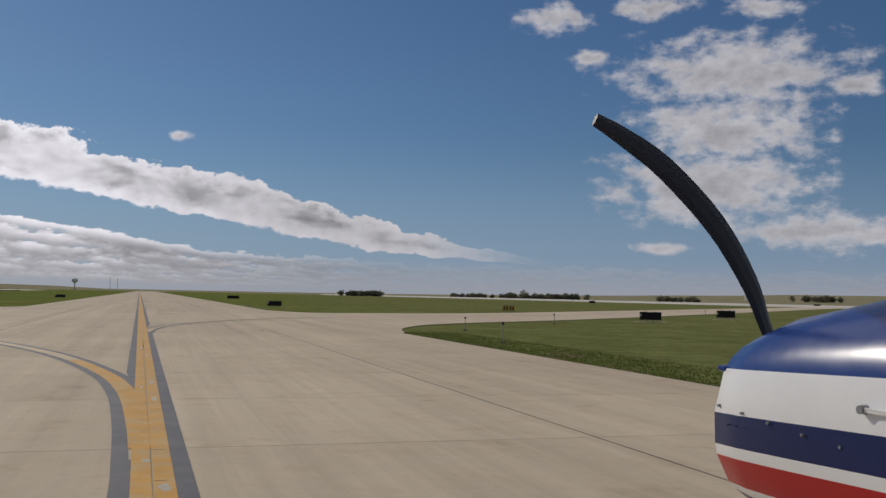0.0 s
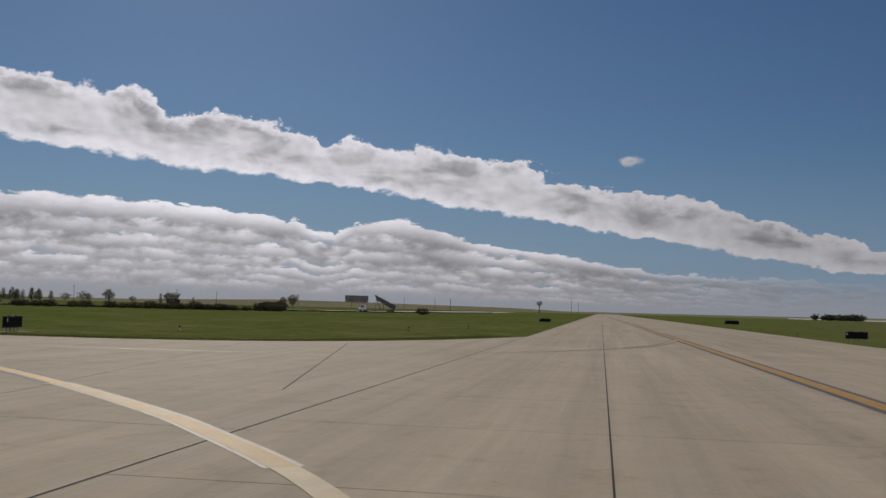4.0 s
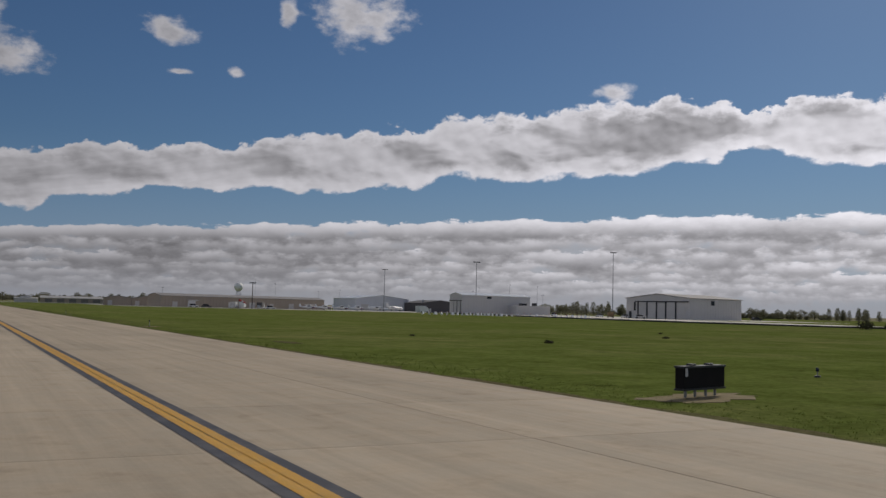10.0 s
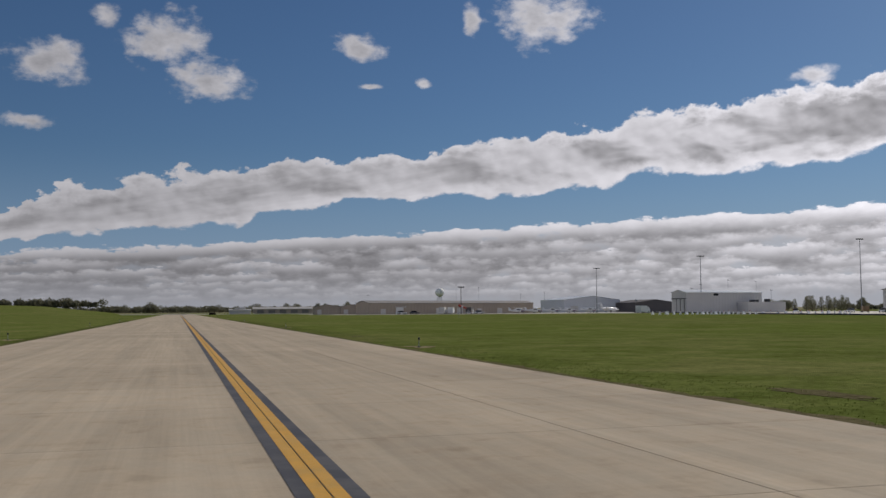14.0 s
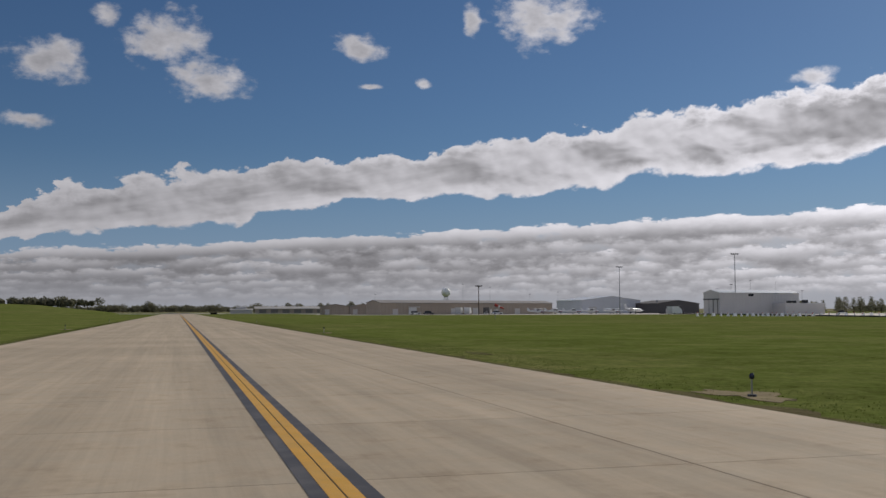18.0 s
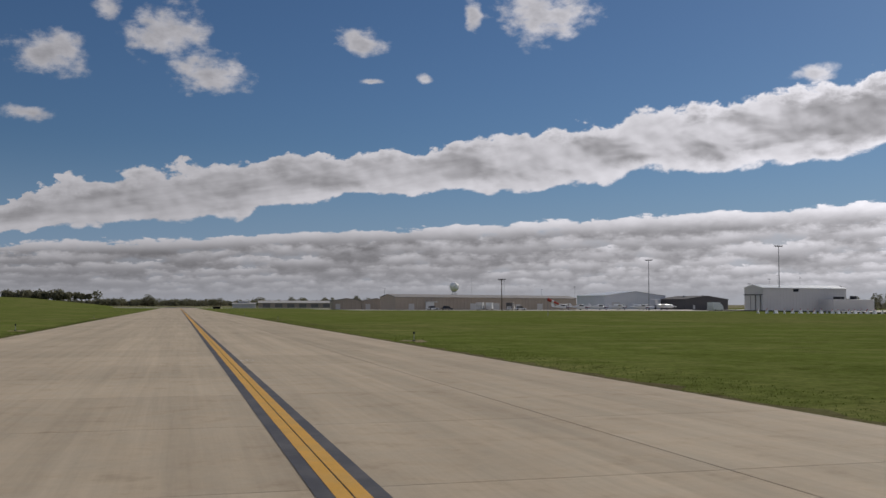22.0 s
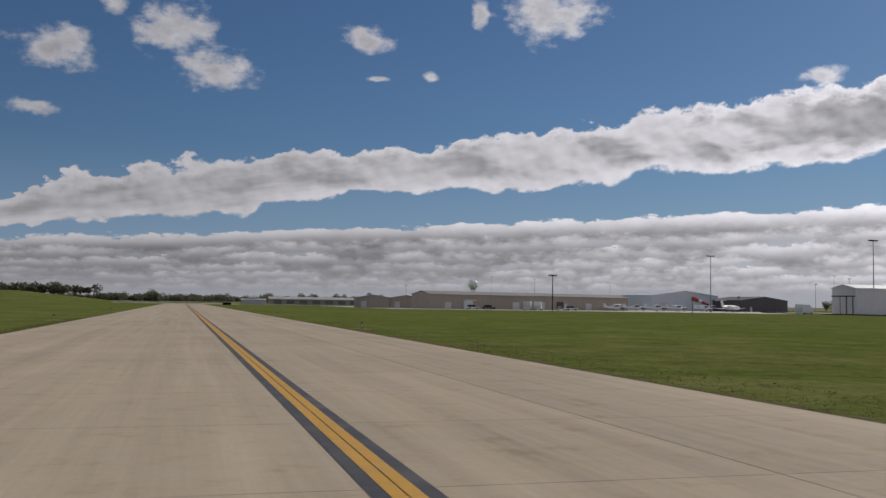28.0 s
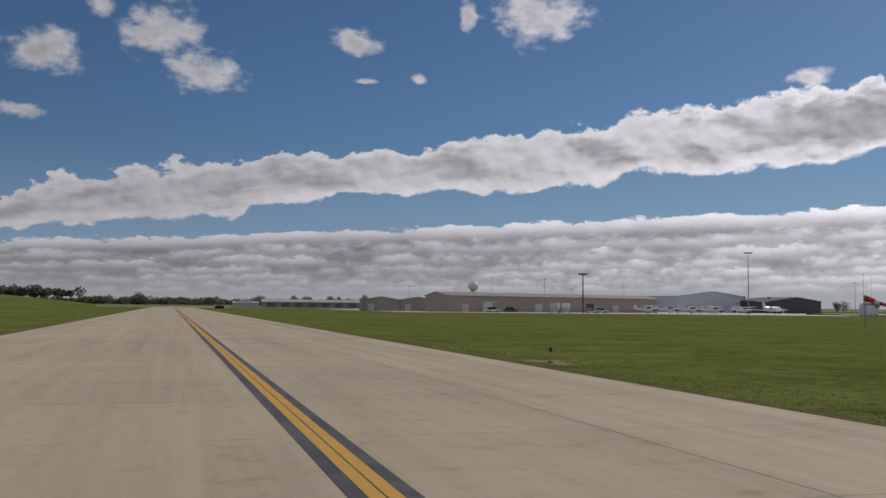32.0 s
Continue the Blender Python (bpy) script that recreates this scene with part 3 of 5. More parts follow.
ridge("field_rise", "low rise of dry tan farm fields beyond the airfield", FIELD, (-10, -40),
      [(-30, 0.10), (-10, 0.22), (0, 0.16), (20, 0.10), (40, 0.05), (55, 0.10), (63, 0.30), (70, 0.24), (77, 0.14), (80, 0.02), (92, 0.03), (100, 0.08), (106, 0.16), (114, 0.30), (120, 0.45), (127, 0.50), (150, 0.3)],
      ((1050, -0.3), (1250, 0.25), (1500, 0.8), (1750, 1.0), (2600, 0.7)), 0.12)
ridge("grass_rise", "gentle rise of green grass before the wood", GRASS, (-1.9, 126.7),
      [(-45, 0.7), (-20, 0.62), (-12, 0.52), (-8.5, 0.42), (-6.0, 0.16), (-4.4, 0.0), (-3.6, -0.14)], ((300, -0.1), (420, 0.30), (560, 0.75), (680, 1.0), (1000, 0.9)), 0.05)

B_LEFT, B_RIGHT, B_START = -9.5, 7.75, -8.09
LANES = (-9.5, 0.0, 3.8, 7.75)
SLAB = 4.572

taxi_b = part("taxiway_main", sheet([(B_LEFT, B_START), (B_RIGHT, B_START), (B_RIGHT, 900), (B_LEFT, 900)], -0.014), JOINT)
tagged(taxi_b, "long pale concrete taxiway of jointed slabs with a yellow centreline", "taxiway", kind="structure")
taxi_a = part("taxiway_crossing", sheet([tuple(on_a(s, r)) for s, r in ((-60, -9.72), (-60, 10.4), (1490, 10.4), (1490, -9.72))], -0.014), JOINT)
tagged(taxi_a, "wide pale concrete crossing taxiway of jointed slabs", "taxiway", kind="structure")

an = lambda s: tuple(on_a(s, -9.72))
east = [(8.1, -14.5), (9.3, -20.5), (11.8, -25.2), (15.6, -28.4), (22.5, -31.2), an(73)]
west = [an(-2), (-28.0, -39.2), (-19.0, -33.8), (-12.8, -26.0), (-10.2, -17.0)]
smooth_e = [tuple(p) for p in smooth_line([(B_RIGHT, B_START), *east], 1.5)]
smooth_w = [tuple(p) for p in smooth_line([*west, (B_LEFT, B_START)], 1.5)]
junction = part("junction_pavement", sheet([*smooth_w, *smooth_e], 0.0, 0.02), CONCRETE_A)
tagged(junction, "pale concrete junction between the two taxiways with rounded corners", "pavement", kind="structure")

CD = Vector((0.82, -0.572))
CR = Vector((-0.572, -0.82))
C0 = Vector((39.6, -83.7))
south = [tuple(on_a(24.0, 10.41)), *[tuple(q) for q in smooth_line([(-11.6, -60.25), (-7.0, -60.7), (-0.7, -62.8), (5.7, -67.1), (15.5, -75.2), tuple(C0 + CR * 7.3)], 2.0)], tuple(C0 + CD * 420 + CR * 7.3),
         tuple(C0 + CD * 420 - CR * 7.3), *[tuple(q) for q in smooth_line([tuple(C0 - CR * 7.3), (34.0, -69.0), (29.0, -61.5), (26.9, -57.6), (29.2, -55.4), tuple(on_a(72, 10.41))], 2.0)]]
taxi_c = part("taxiway_branch", sheet(south, 0.0, 0.02), CONCRETE_A)
tagged(taxi_c, "pale concrete branch taxiway curving away between grass areas", "taxiway", kind="structure")

def cut(points, a, b):
    """The stretch of a line between the points nearest to a and b."""
    i, j = [min(range(len(points)), key=lambda k: (points[k] - Vector(q)).length) for q in (a, b)]
    return points[i:j + 1]


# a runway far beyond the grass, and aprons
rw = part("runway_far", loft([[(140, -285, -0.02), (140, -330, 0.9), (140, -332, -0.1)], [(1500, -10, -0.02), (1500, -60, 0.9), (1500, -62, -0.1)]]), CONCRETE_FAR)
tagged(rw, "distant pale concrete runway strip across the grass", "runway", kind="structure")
strip_line = smooth_line([(240, 524), (205, 384), (165, 240), (150, 135), (190, 75), (300, 67), (470, 87), (700, 125)], 12.0)
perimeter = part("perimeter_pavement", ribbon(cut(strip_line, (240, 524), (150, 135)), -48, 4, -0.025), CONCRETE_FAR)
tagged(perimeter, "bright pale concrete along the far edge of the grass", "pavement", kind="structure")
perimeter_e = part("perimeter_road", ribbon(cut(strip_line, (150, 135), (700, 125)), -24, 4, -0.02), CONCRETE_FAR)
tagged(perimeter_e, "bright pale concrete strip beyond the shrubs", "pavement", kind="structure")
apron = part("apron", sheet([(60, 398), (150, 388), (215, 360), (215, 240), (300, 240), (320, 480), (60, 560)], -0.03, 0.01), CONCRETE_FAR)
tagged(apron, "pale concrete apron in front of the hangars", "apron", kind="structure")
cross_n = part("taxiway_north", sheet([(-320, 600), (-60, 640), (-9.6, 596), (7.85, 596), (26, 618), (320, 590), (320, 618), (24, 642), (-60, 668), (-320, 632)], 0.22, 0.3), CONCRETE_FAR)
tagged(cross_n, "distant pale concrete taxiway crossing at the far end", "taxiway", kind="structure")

def verge(label, points, width, seed):
    """Ragged strip of dirt and thin grass along a pavement edge, to its right."""
    rnd = random.Random(seed)
    bm = bmesh.new()
    rows = []
    for i, q in enumerate(points):
        d = (points[min(i + 1, len(points) - 1)] - points[max(i - 1, 0)]).normalized()
        r = Vector((d.y, -d.x))
        w = width * (0.75 + 0.6 * noise.noise(Vector((i * 0.31, seed, 0))) + rnd.uniform(-0.15, 0.15))
        rows.append((bm.verts.new((*(q - r * 0.03), -0.020)), bm.verts.new((*(q + r * max(w, 0.1)), -0.041))))
    for a, b in zip(rows, rows[1:]):
        bm.faces.new((a[0], a[1], b[1], b[0]))
    bmesh.ops.recalc_face_normals(bm, faces=bm.faces)
    ob = part("verge", bm, VERGE)
    if ob.data.polygons[0].normal.z < 0:
        ob.data.flip_normals()
    tagged(ob, label, "verge", kind="structure")


verge("ragged strip of dirt and thin grass along the taxiway edge", [Vector((B_RIGHT, -9.0 + 0.5 * k)) for k in range(640)], 0.75, 3)
verge("strip of dirt and thin grass along the taxiway edge", [Vector((B_LEFT, 320.0 - 0.6 * k)) for k in range(548)], 0.7, 4)
verge("dirt edge between the crossing taxiway and the grass", [on_a(24.0 - 0.5 * k, 10.4) for k in range(90)][::-1], 0.6, 5)
verge("dirt edge along the rounded corner", smooth_line([(B_RIGHT, B_START), *east], 0.5)[::-1], 0.6, 6)

# ---- painted lines ----
def marking(name, label):
    return thing(name, label, "taxiway marking", kind="structure")


def strip(root, name, points, lo, hi, z, mat, label=""):
    part(name, ribbon(points, lo, hi, z), mat, root, label)


V2 = lambda *p: [Vector(q) for q in p]
WIDE, BORDER = 0.15, 0.16
b_line = V2(*[(0.0, y) for y in range(-8, 881, 8)])
root = marking("centreline_main", "bright yellow double centreline with black borders")
for lo, hi in ((-WIDE, -0.009), (0.009, WIDE)):
    strip(root, "yellow_stripe", b_line, lo, hi, 0.009, YELLOW)
for lo, hi in ((-WIDE - BORDER, -WIDE), (WIDE, WIDE + BORDER)):
    strip(root, "black_border", b_line, lo, hi, 0.006, BLACK)

root = marking("centreline_crossing", "orange-yellow centreline with dark borders on the crossing taxiway")


def al(s0, s1, n=40):
    return [on_a(s, 0.09 - 0.0066 * s) for s in [s0 + (s1 - s0) * k / n for k in range(n + 1)]]



for lo, hi in ((-0.18, -0.008), (0.008, 0.18)):
    strip(root, "yellow_stripe", al(-125, 900, 300), lo, hi, 0.009, YELLOW_WORN)
for s0, s1 in ((-125, -5.8), (4.2, 900)):
    strip(root, "black_border", al(s0, s1, 200), -0.345, -0.18, 0.006, BLACK_OLD)
for s0, s1 in ((-125, 22.5), (31.5, 900)):
    strip(root, "black_border", al(s0, s1, 200), 0.18, 0.345, 0.006, BLACK_OLD)
for side, s0, s1 in ((-1, 1.0, 4.2), (1, 26.2, 31.5)):
    bm = bmesh.new()
    bm.faces.new([bm.verts.new((*on_a(s, 0.09 - 0.0066 * s + r * side), 0.006)) for s, r in ((s0, 0.18), (s1, 0.18), (s1, 0.345))])
    part("black_border", bm, BLACK_OLD, root)

# cracks and bare patches in the old paint
rk = random.Random(23)
for k in range(16):
    s_, side = -8.5 + 1.5 * k + rk.uniform(-0.5, 0.5), rk.choice((-1, 1))
    c_ = 0.09 - 0.0066 * s_
    a_, b_ = (c_ + side * 0.01, c_ + side * rk.uniform(0.08, 0.178))
    part("paint_crack", ribbon([on_a(s_, a_), on_a(s_ + rk.uniform(-0.03, 0.03), b_)], -0.006, 0.006, 0.0105), JOINT, root, "dark crack across the paint")
for s_, r_, l_, w_ in ((-7.2, 0.09, 0.16, 0.06), (-5.9, -0.05, 0.10, 0.05), (-0.6, 0.10, 0.30, 0.045), (1.2, -0.08, 0.26, 0.03), (2.1, 0.09, 0.34, 0.05), (9.3, 0.07, 0.28, 0.05), (12.5, -0.06, 0.4, 0.04)):
    c_ = 0.09 - 0.0066 * s_ + r_
    pts = [on_a(s_ + l_ * rk.uniform(0.7, 1.1) * math.cos(q), c_ + w_ * rk.uniform(0.6, 1.1) * math.sin(q)) for q in [2 * math.pi * i / 14 for i in range(14)]]
    bm = bmesh.new()
    bm.faces.new([bm.verts.new((q.x, q.y, 0.0105)) for q in pts[::-1]])
    bmesh.ops.recalc_face_normals(bm, faces=bm.faces)
    part("bare_patch", bm, PALE_PAINT, root, "pale bare patch in the paint")

turn_l = smooth_line([(-45.0, -54.16), (-41.0, -53.48), (-37.4, -52.76), (-34.0, -51.82), (-29.5, -50.1), (-25.6, -48.12), (-21.3, -45.48), (-17.0, -42.4), (-14.1, -39.5), (-12.3, -37.4), (-9.4, -33.5), (-6.5, -29.1), (-4.9, -25.8), (-3.05, -21.1), (-1.6, -16.3), (-0.5, -11.0), (-0.02, -6.7), (0.0, -3.0)], 0.5)
root = marking("lead_in_line", "worn yellow lead-in line curving onto the main taxiway")
strip(root, "yellow_stripe", cut(turn_l, (-43.0, -53.7), (-30.5, -50.5)), -WIDE, WIDE, 0.005, YELLOW_WORN)
strip(root, "yellow_stripe", cut(turn_l, (-30.5, -50.5), (-16.0, -41.5)), -WIDE, WIDE, 0.005, YELLOW_PALE, "pale, almost white stripe")
strip(root, "yellow_stripe", cut(turn_l, (-16.0, -41.5), (-9.4, -33.5)), -WIDE, WIDE, 0.005, YELLOW_OLD, "faded yellow stripe")
strip(root, "yellow_stripe", cut(turn_l, (-9.4, -33.5), (0.0, -3.0)), -WIDE, WIDE, 0.005, YELLOW)
strip(root, "black_border", cut(turn_l, (-45.0, -54.16), (-21.7, -46.0)), -WIDE - BORDER, -WIDE, 0.003, BLACK_OLD)
strip(root, "black_border", cut(turn_l, (-37.4, -52.7), (-21.7, -46.0)), WIDE, WIDE + BORDER, 0.003, BLACK_OLD)
# sun glare on the dark borders, painted as narrow pale strips
for lo, hi in ((-WIDE - 0.07, -WIDE), (WIDE, WIDE + 0.07)):
    strip(root, "bleached_border", cut(turn_l, (-16.0, -41.5), (-9.4, -33.5)), lo, hi, 0.003, PALE_PAINT, "pale border with sun glare in its colour")
for lo, hi in ((-WIDE - BORDER, -WIDE), (WIDE, WIDE + BORDER)):
    strip(root, "worn_border", cut(turn_l, (-9.4, -33.5), (-5.4, -26.9)), lo, hi, 0.003, BORDER_WORN, "worn grey border")
strip(root, "black_border", cut(turn_l, (-5.4, -26.9), (-0.02, -6.9)), -WIDE - BORDER, -WIDE, 0.003, BLACK_OLD)
strip(root, "black_border", cut(turn_l, (-5.4, -26.9), (-0.35, -10.2)), WIDE, WIDE + BORDER, 0.003, BLACK_OLD)

turn_r = smooth_line([(0.0, -5.0), (0.0, -9.9), (0.15, -13.1), (0.5, -18.2), (1.15, -21.0), (2.0, -23.6), (2.7, -27.5), (4.0, -31.3), (8.0, -35.6), (15.0, -39.2), (25.0, -41.6), (40.0, -42.0)], 0.5)
root = marking("lead_out_line", "worn line curving towards the crossing taxiway, sun glare in its pale colour")
strip(root, "yellow_stripe", cut(turn_r, (0.0, -6.0), (0.5, -18.2)), -0.13, 0.13, 0.0065, YELLOW_OLD, "faded yellow stripe")
# faded stripe, with the sun's glare on it painted in as near-white
strip(root, "bleached_stripe", cut(turn_r, (0.5, -18.2), (40.0, -42.0)), -0.14, 0.14, 0.0065, YELLOW_PALE, "pale, almost white stripe")
for lo, hi, start in ((-0.29, -0.13, (0.0, -6.0)), (0.13, 0.24, (0.05, -10.8))):
    strip(root, "black_border", cut(turn_r, start, (0.5, -18.2)), lo, hi, 0.0045, BLACK_OLD)
for lo, hi in ((-0.24, -0.19), (0.19, 0.24)):
    strip(root, "black_border", cut(turn_r, (0.5, -18.2), (40.0, -42.0)), lo, hi, 0.0045, BLACK_OLD)

turn_c = smooth_line([(-18.0, -50.25), (-13.0, -49.75), (-9.0, -49.8), (-5.0, -50.4), (3.9, -53.0), (13.0, -58.8), (24.0, -70.0), (39.6, -83.7), (80.6, -112.3), (160.0, -167.7)], 1.0)
root = marking("branch_line", "worn bare line between two thin dark borders curving into the branch taxiway")
strip(root, "yellow_stripe", cut(turn_c, (-14.5, -49.9), (-10.5, -49.7)), -0.15, 0.15, 0.0065, YELLOW_PALE, "faded yellow stripe")
for lo, hi in ((-0.28, -0.15), (0.15, 0.28)):
    strip(root, "black_border", cut(turn_c, (-11.8, -49.7) if lo < 0 else (-16.0, -50.1), (160.0, -167.7)), lo, hi, 0.0045, BLACK_OLD)

# white survey ring painted on the concrete
ring = marking("survey_ring", "thin white painted ring with a cross on the concrete")
o_ = Vector((0.54, 94.34))
strip(ring, "circle", [o_ + Vector((0.20 * math.cos(2 * math.pi * k / 36), 0.27 * math.sin(2 * math.pi * k / 36))) for k in range(37)], -0.008, 0.008, 0.0025, WHITE)
strip(ring, "cross_bar", [o_ + Vector((-0.19, -0.02)), o_ + Vector((0.19, 0.03))], -0.006, 0.006, 0.0027, WHITE)
strip(ring, "cross_bar", [o_ + Vector((-0.03, -0.26)), o_ + Vector((0.02, 0.26))], -0.006, 0.006, 0.0029, WHITE)

# sealed joints
for r, s0, s1, w in ((5.08, -40, 40, 0.006), (-5.1, -40, 110, 0.012)):
    tagged(part("sealed_joint", ribbon([on_a(s0, r), on_a(s1, r)], -w, w, 0.0015), JOINT), "dark sealed joint between the lanes", "joint", kind="structure")
for a, b, w in (((-8.4, -37.7), (13.3, -29.8), 0.016), ((-9.4, -33.5), (11.9, -25.9), 0.008), ((-9.8, -35.6), (-8.4, -37.7), 0.008), ((-13.6, -34.8), (-9.4, -33.5), 0.010), ((-14.2, -35.8), (-13.8, -40.0), 0.008), ((-10.15, -28.4), (-9.8, -35.6), 0.010), ((-14.0, -29.75), (-4.0, -26.7), 0.009),
                ((-4.9, -26.3), (-3.0, -33.1), 0.008), ((3.8, -31.5), (3.8, -8.0), 0.008), ((-4.0, -26.7), (11.9, -21.0), 0.010), ((-6.5, -22.1), (2.9, -19.7), 0.008), ((-4.9, -18.6), (-4.9, -25.6), 0.009), ((-9.9, -14.1), (8.0, -14.1), 0.008)):
    tagged(part("sealed_joint", ribbon(V2(a, b), -w, w, 0.0015), JOINT), "dark sealed joint in the concrete", "joint", kind="structure")
tagged(part("sealed_joint", ribbon([on_a(s, -9.72) for s in (-2, 20, 45, 73)], -0.020, 0.020, 0.0015), JOINT), "wide dark sealed joint between the taxiways", "joint", kind="structure")

# ---- slabs ----
def slab_mesh(w, l):
    b = 0.012
    bm = bmesh.new()
    ring = [[bm.verts.new((x * (w / 2 - k), y * (l / 2 - k), z)) for x, y in ((-1, -1), (1, -1), (1, 1), (-1, 1))] for k, z in ((0.0, -0.012), (0.0, -0.004), (b * 0.4, 0.0))]
    for p, q in zip(ring, ring[1:]):
        for i in range(4):
            bm.faces.new((p[i], p[(i + 1) % 4], q[(i + 1) % 4], q[i]))
    bm.faces.new(ring[-1])
    me = bpy.data.meshes.new("slab")
    bm.to_mesh(me)
    bm.free()
    return me


def lay_slabs(parent, mat, lanes, start, count, place, keep):
    GAP = 0.014
    rest = []
    for r0, r1 in zip(lanes, lanes[1:]):
        me = slab_mesh(r1 - r0 - GAP, SLAB - GAP)
        me.materials.append(mat)
        for k in range(count):
            s = start + (k + 0.5) * SLAB
            if k < keep:
                ob = new("slab", me)
                ob.parent = parent
                ob.matrix_basis = place(s, (r0 + r1) / 2)
            else:
                rest.append((s, r0, r1))
    if rest:
        verts, faces = [], []
        for s, r0, r1 in rest:
            m = place(s, (r0 + r1) / 2)
            w, l = (r1 - r0 - GAP) / 2, (SLAB - GAP) / 2
            n = len(verts)
            verts += [tuple(m @ Vector((x * w, y * l, 0))) for x, y in ((-1, -1), (1, -1), (1, 1), (-1, 1))]
            faces.append((n, n + 1, n + 2, n + 3))
        me = bpy.data.meshes.new("far_slabs")
        me.from_pydata(verts, [], faces)
        me.materials.append(mat)
        ob = new("far_slabs", me)
        ob.parent = parent
        tagged(ob, "pale concrete slabs farther along the taxiway", kind="stuff")

# ---- buildings ----
def ribs(bm, p, q, z0, z1, step, out):
    """Upright ribs of sheet cladding along the foot line from p to q."""
    p, q = Vector(p), Vector(q)
    d = (q - p)
    n = max(1, int(d.length / step))
    d.normalize()
    r = Vector((d.y, -d.x))
    prev = None
    for k in range(n):
        c = p + d * (k + 0.5) * step
        for s, o in ((-1, 0.004), (-0.6, out), (0.6, out), (1, 0.004)):
            cur = [bm.verts.new((*(c + d * s * step * 0.18 + r * o), z)) for z in (z0, z1)]
            if prev:
                bm.faces.new((prev[0], cur[0], cur[1], prev[1]))
            prev = cur


def hangar(name, label, at, turn, wide, deep, eave, ridge, wall, roof, axis="x", rib=1.2):
    """A gabled sheet-metal building; at: its near left corner, width along its own x, depth along y; axis: the way of the ridge."""
    root = thing(name, label, "hangar", (*at, -0.05), turn)
    bm = bmesh.new()
    if axis == "x":
        prof = [(0, 0), (deep, 0), (deep, eave), (deep / 2, ridge), (0, eave)]
        loft([[(x, y, z) for y, z in prof] for x in (0, wide)], bm)
    else:
        prof = [(0, 0), (wide, 0), (wide, eave), (wide / 2, ridge), (0, eave)]
        loft([[(x, y, z) for x, z in prof] for y in (0, deep)], bm)
    ribs(bm, (0, 0), (wide, 0), 0.2, eave - 0.05, rib, 0.05)
    ribs(bm, (0, deep), (0, 0), 0.2, eave - 0.05, rib, 0.05)
    ribs(bm, (wide, 0), (wide, deep), 0.2, eave - 0.05, rib, 0.05)
    part("wall", bm, wall, root)
    o, t = 0.35, 0.18
    bm = bmesh.new()
    if axis == "x":
        k = (ridge - eave) / (deep / 2)
        prof = [(-o, eave - o * k + 0.02), (deep / 2, ridge + 0.02), (deep + o, eave - o * k + 0.02), (deep + o, eave - o * k + t), (deep / 2, ridge + t), (-o, eave - o * k + t)]
        loft([[(x, y, z) for y, z in prof] for x in (-o, wide + o)], bm)
    else:
        k = (ridge - eave) / (wide / 2)
        prof = [(-o, eave - o * k + 0.02), (wide / 2, ridge + 0.02), (wide + o, eave - o * k + 0.02), (wide + o, eave - o * k + t), (wide / 2, ridge + t), (-o, eave - o * k + t)]
        loft([[(x, y, z) for x, z in prof] for y in (-o, deep + o)], bm)
    part("roof", bm, roof, root)
    return root


def opening(root, name, x0, x1, z0, z1, mat, side="front", out=0.10, depth=0.0, label=""):
    """A panel with a frame on the front (y = 0) or on the left end (x = 0)."""
    if side == "front":
        ob = part(name, box(x0, x1, -out, -0.02, z0, z1), mat, root, label)
    else:
        ob = part(name, box(-out, -0.02, x0, x1, z0, z1), mat, root, label)
    return ob


def big_door(root, x0, x1, z1, leaves, side="front", post=DARKSTEEL):
    w = (x1 - x0) / leaves
    for k in range(leaves):
        a, b = x0 + k * w, x0 + (k + 1) * w
        o = 0.12 + 0.1 * (k % 2)
        d = opening(root, "door_leaf", a + 0.03, b - 0.03, 0.1, z1, DOORGREY, side, o)
        if side == "front":
            part("door_post", box(a - 0.22, a + 0.22, -o - 0.16, -0.03, 0.1, z1 + 0.1), DARKSTEEL, root)
        else:
            part("door_post", box(-o - 0.16, -0.03, a - 0.12, a + 0.12, 0.1, z1 + 0.1), post, root)
    if side == "front":
        part("door_track", box(x0 - 1.0, x1 + 1.0, -0.35, -0.03, z1 + 0.1, z1 + 0.4), DARKSTEEL, root)
    else:
        part("door_track", box(-0.35, -0.03, x0 - 1.0, x1 + 1.0, z1 + 0.1, z1 + 0.4), DARKSTEEL, root)


# grey hangar with sliding doors in its gable
h = hangar("grey_hangar", "light grey metal hangar with tall sliding doors and dark posts", (181.5, 223.8), 82.0, 25.0, 23.0, 6.1, 7.4, LIGHTGREY, TAN_ROOF, "y")
big_door(h, 5.0, 23.6, 4.9, 5)
opening(h, "service_door", 1.2, 2.2, 0.1, 2.2, DARKSTEEL)
opening(h, "louvre", 3.2, 3.9, 2.4, 5.0, DARKSTEEL)
part("window", box(25.02, 25.12, 9.2, 10.6, 4.3, 5.6), WINDOW, h)
h.location, h.scale = (235.6, 294.5, -0.05), (1.29, 1.29, 1.29)

# pale blue hangar
b2 = hangar("blue_hangar", "pale blue metal hangar with a white roof", (207.0, 513.0), -8.0, 37.0, 27.0, 7.0, 9.2, BLUEGREY, WHITEROOF, "y")
opening(b2, "service_door", 30, 31.2, 0.1, 2.2, DARKSTEEL)
opening(b2, "shutter", 4.0, 9.0, 0.1, 3.6, DOORGREY)
# charcoal flat hangar
b25 = hangar("charcoal_hangar", "charcoal grey low metal building beside the blue hangar", (243.5, 498.0), -8.0, 27.0, 24.0, 5.2, 6.9, DARKGREY, DARKGREY, "y")
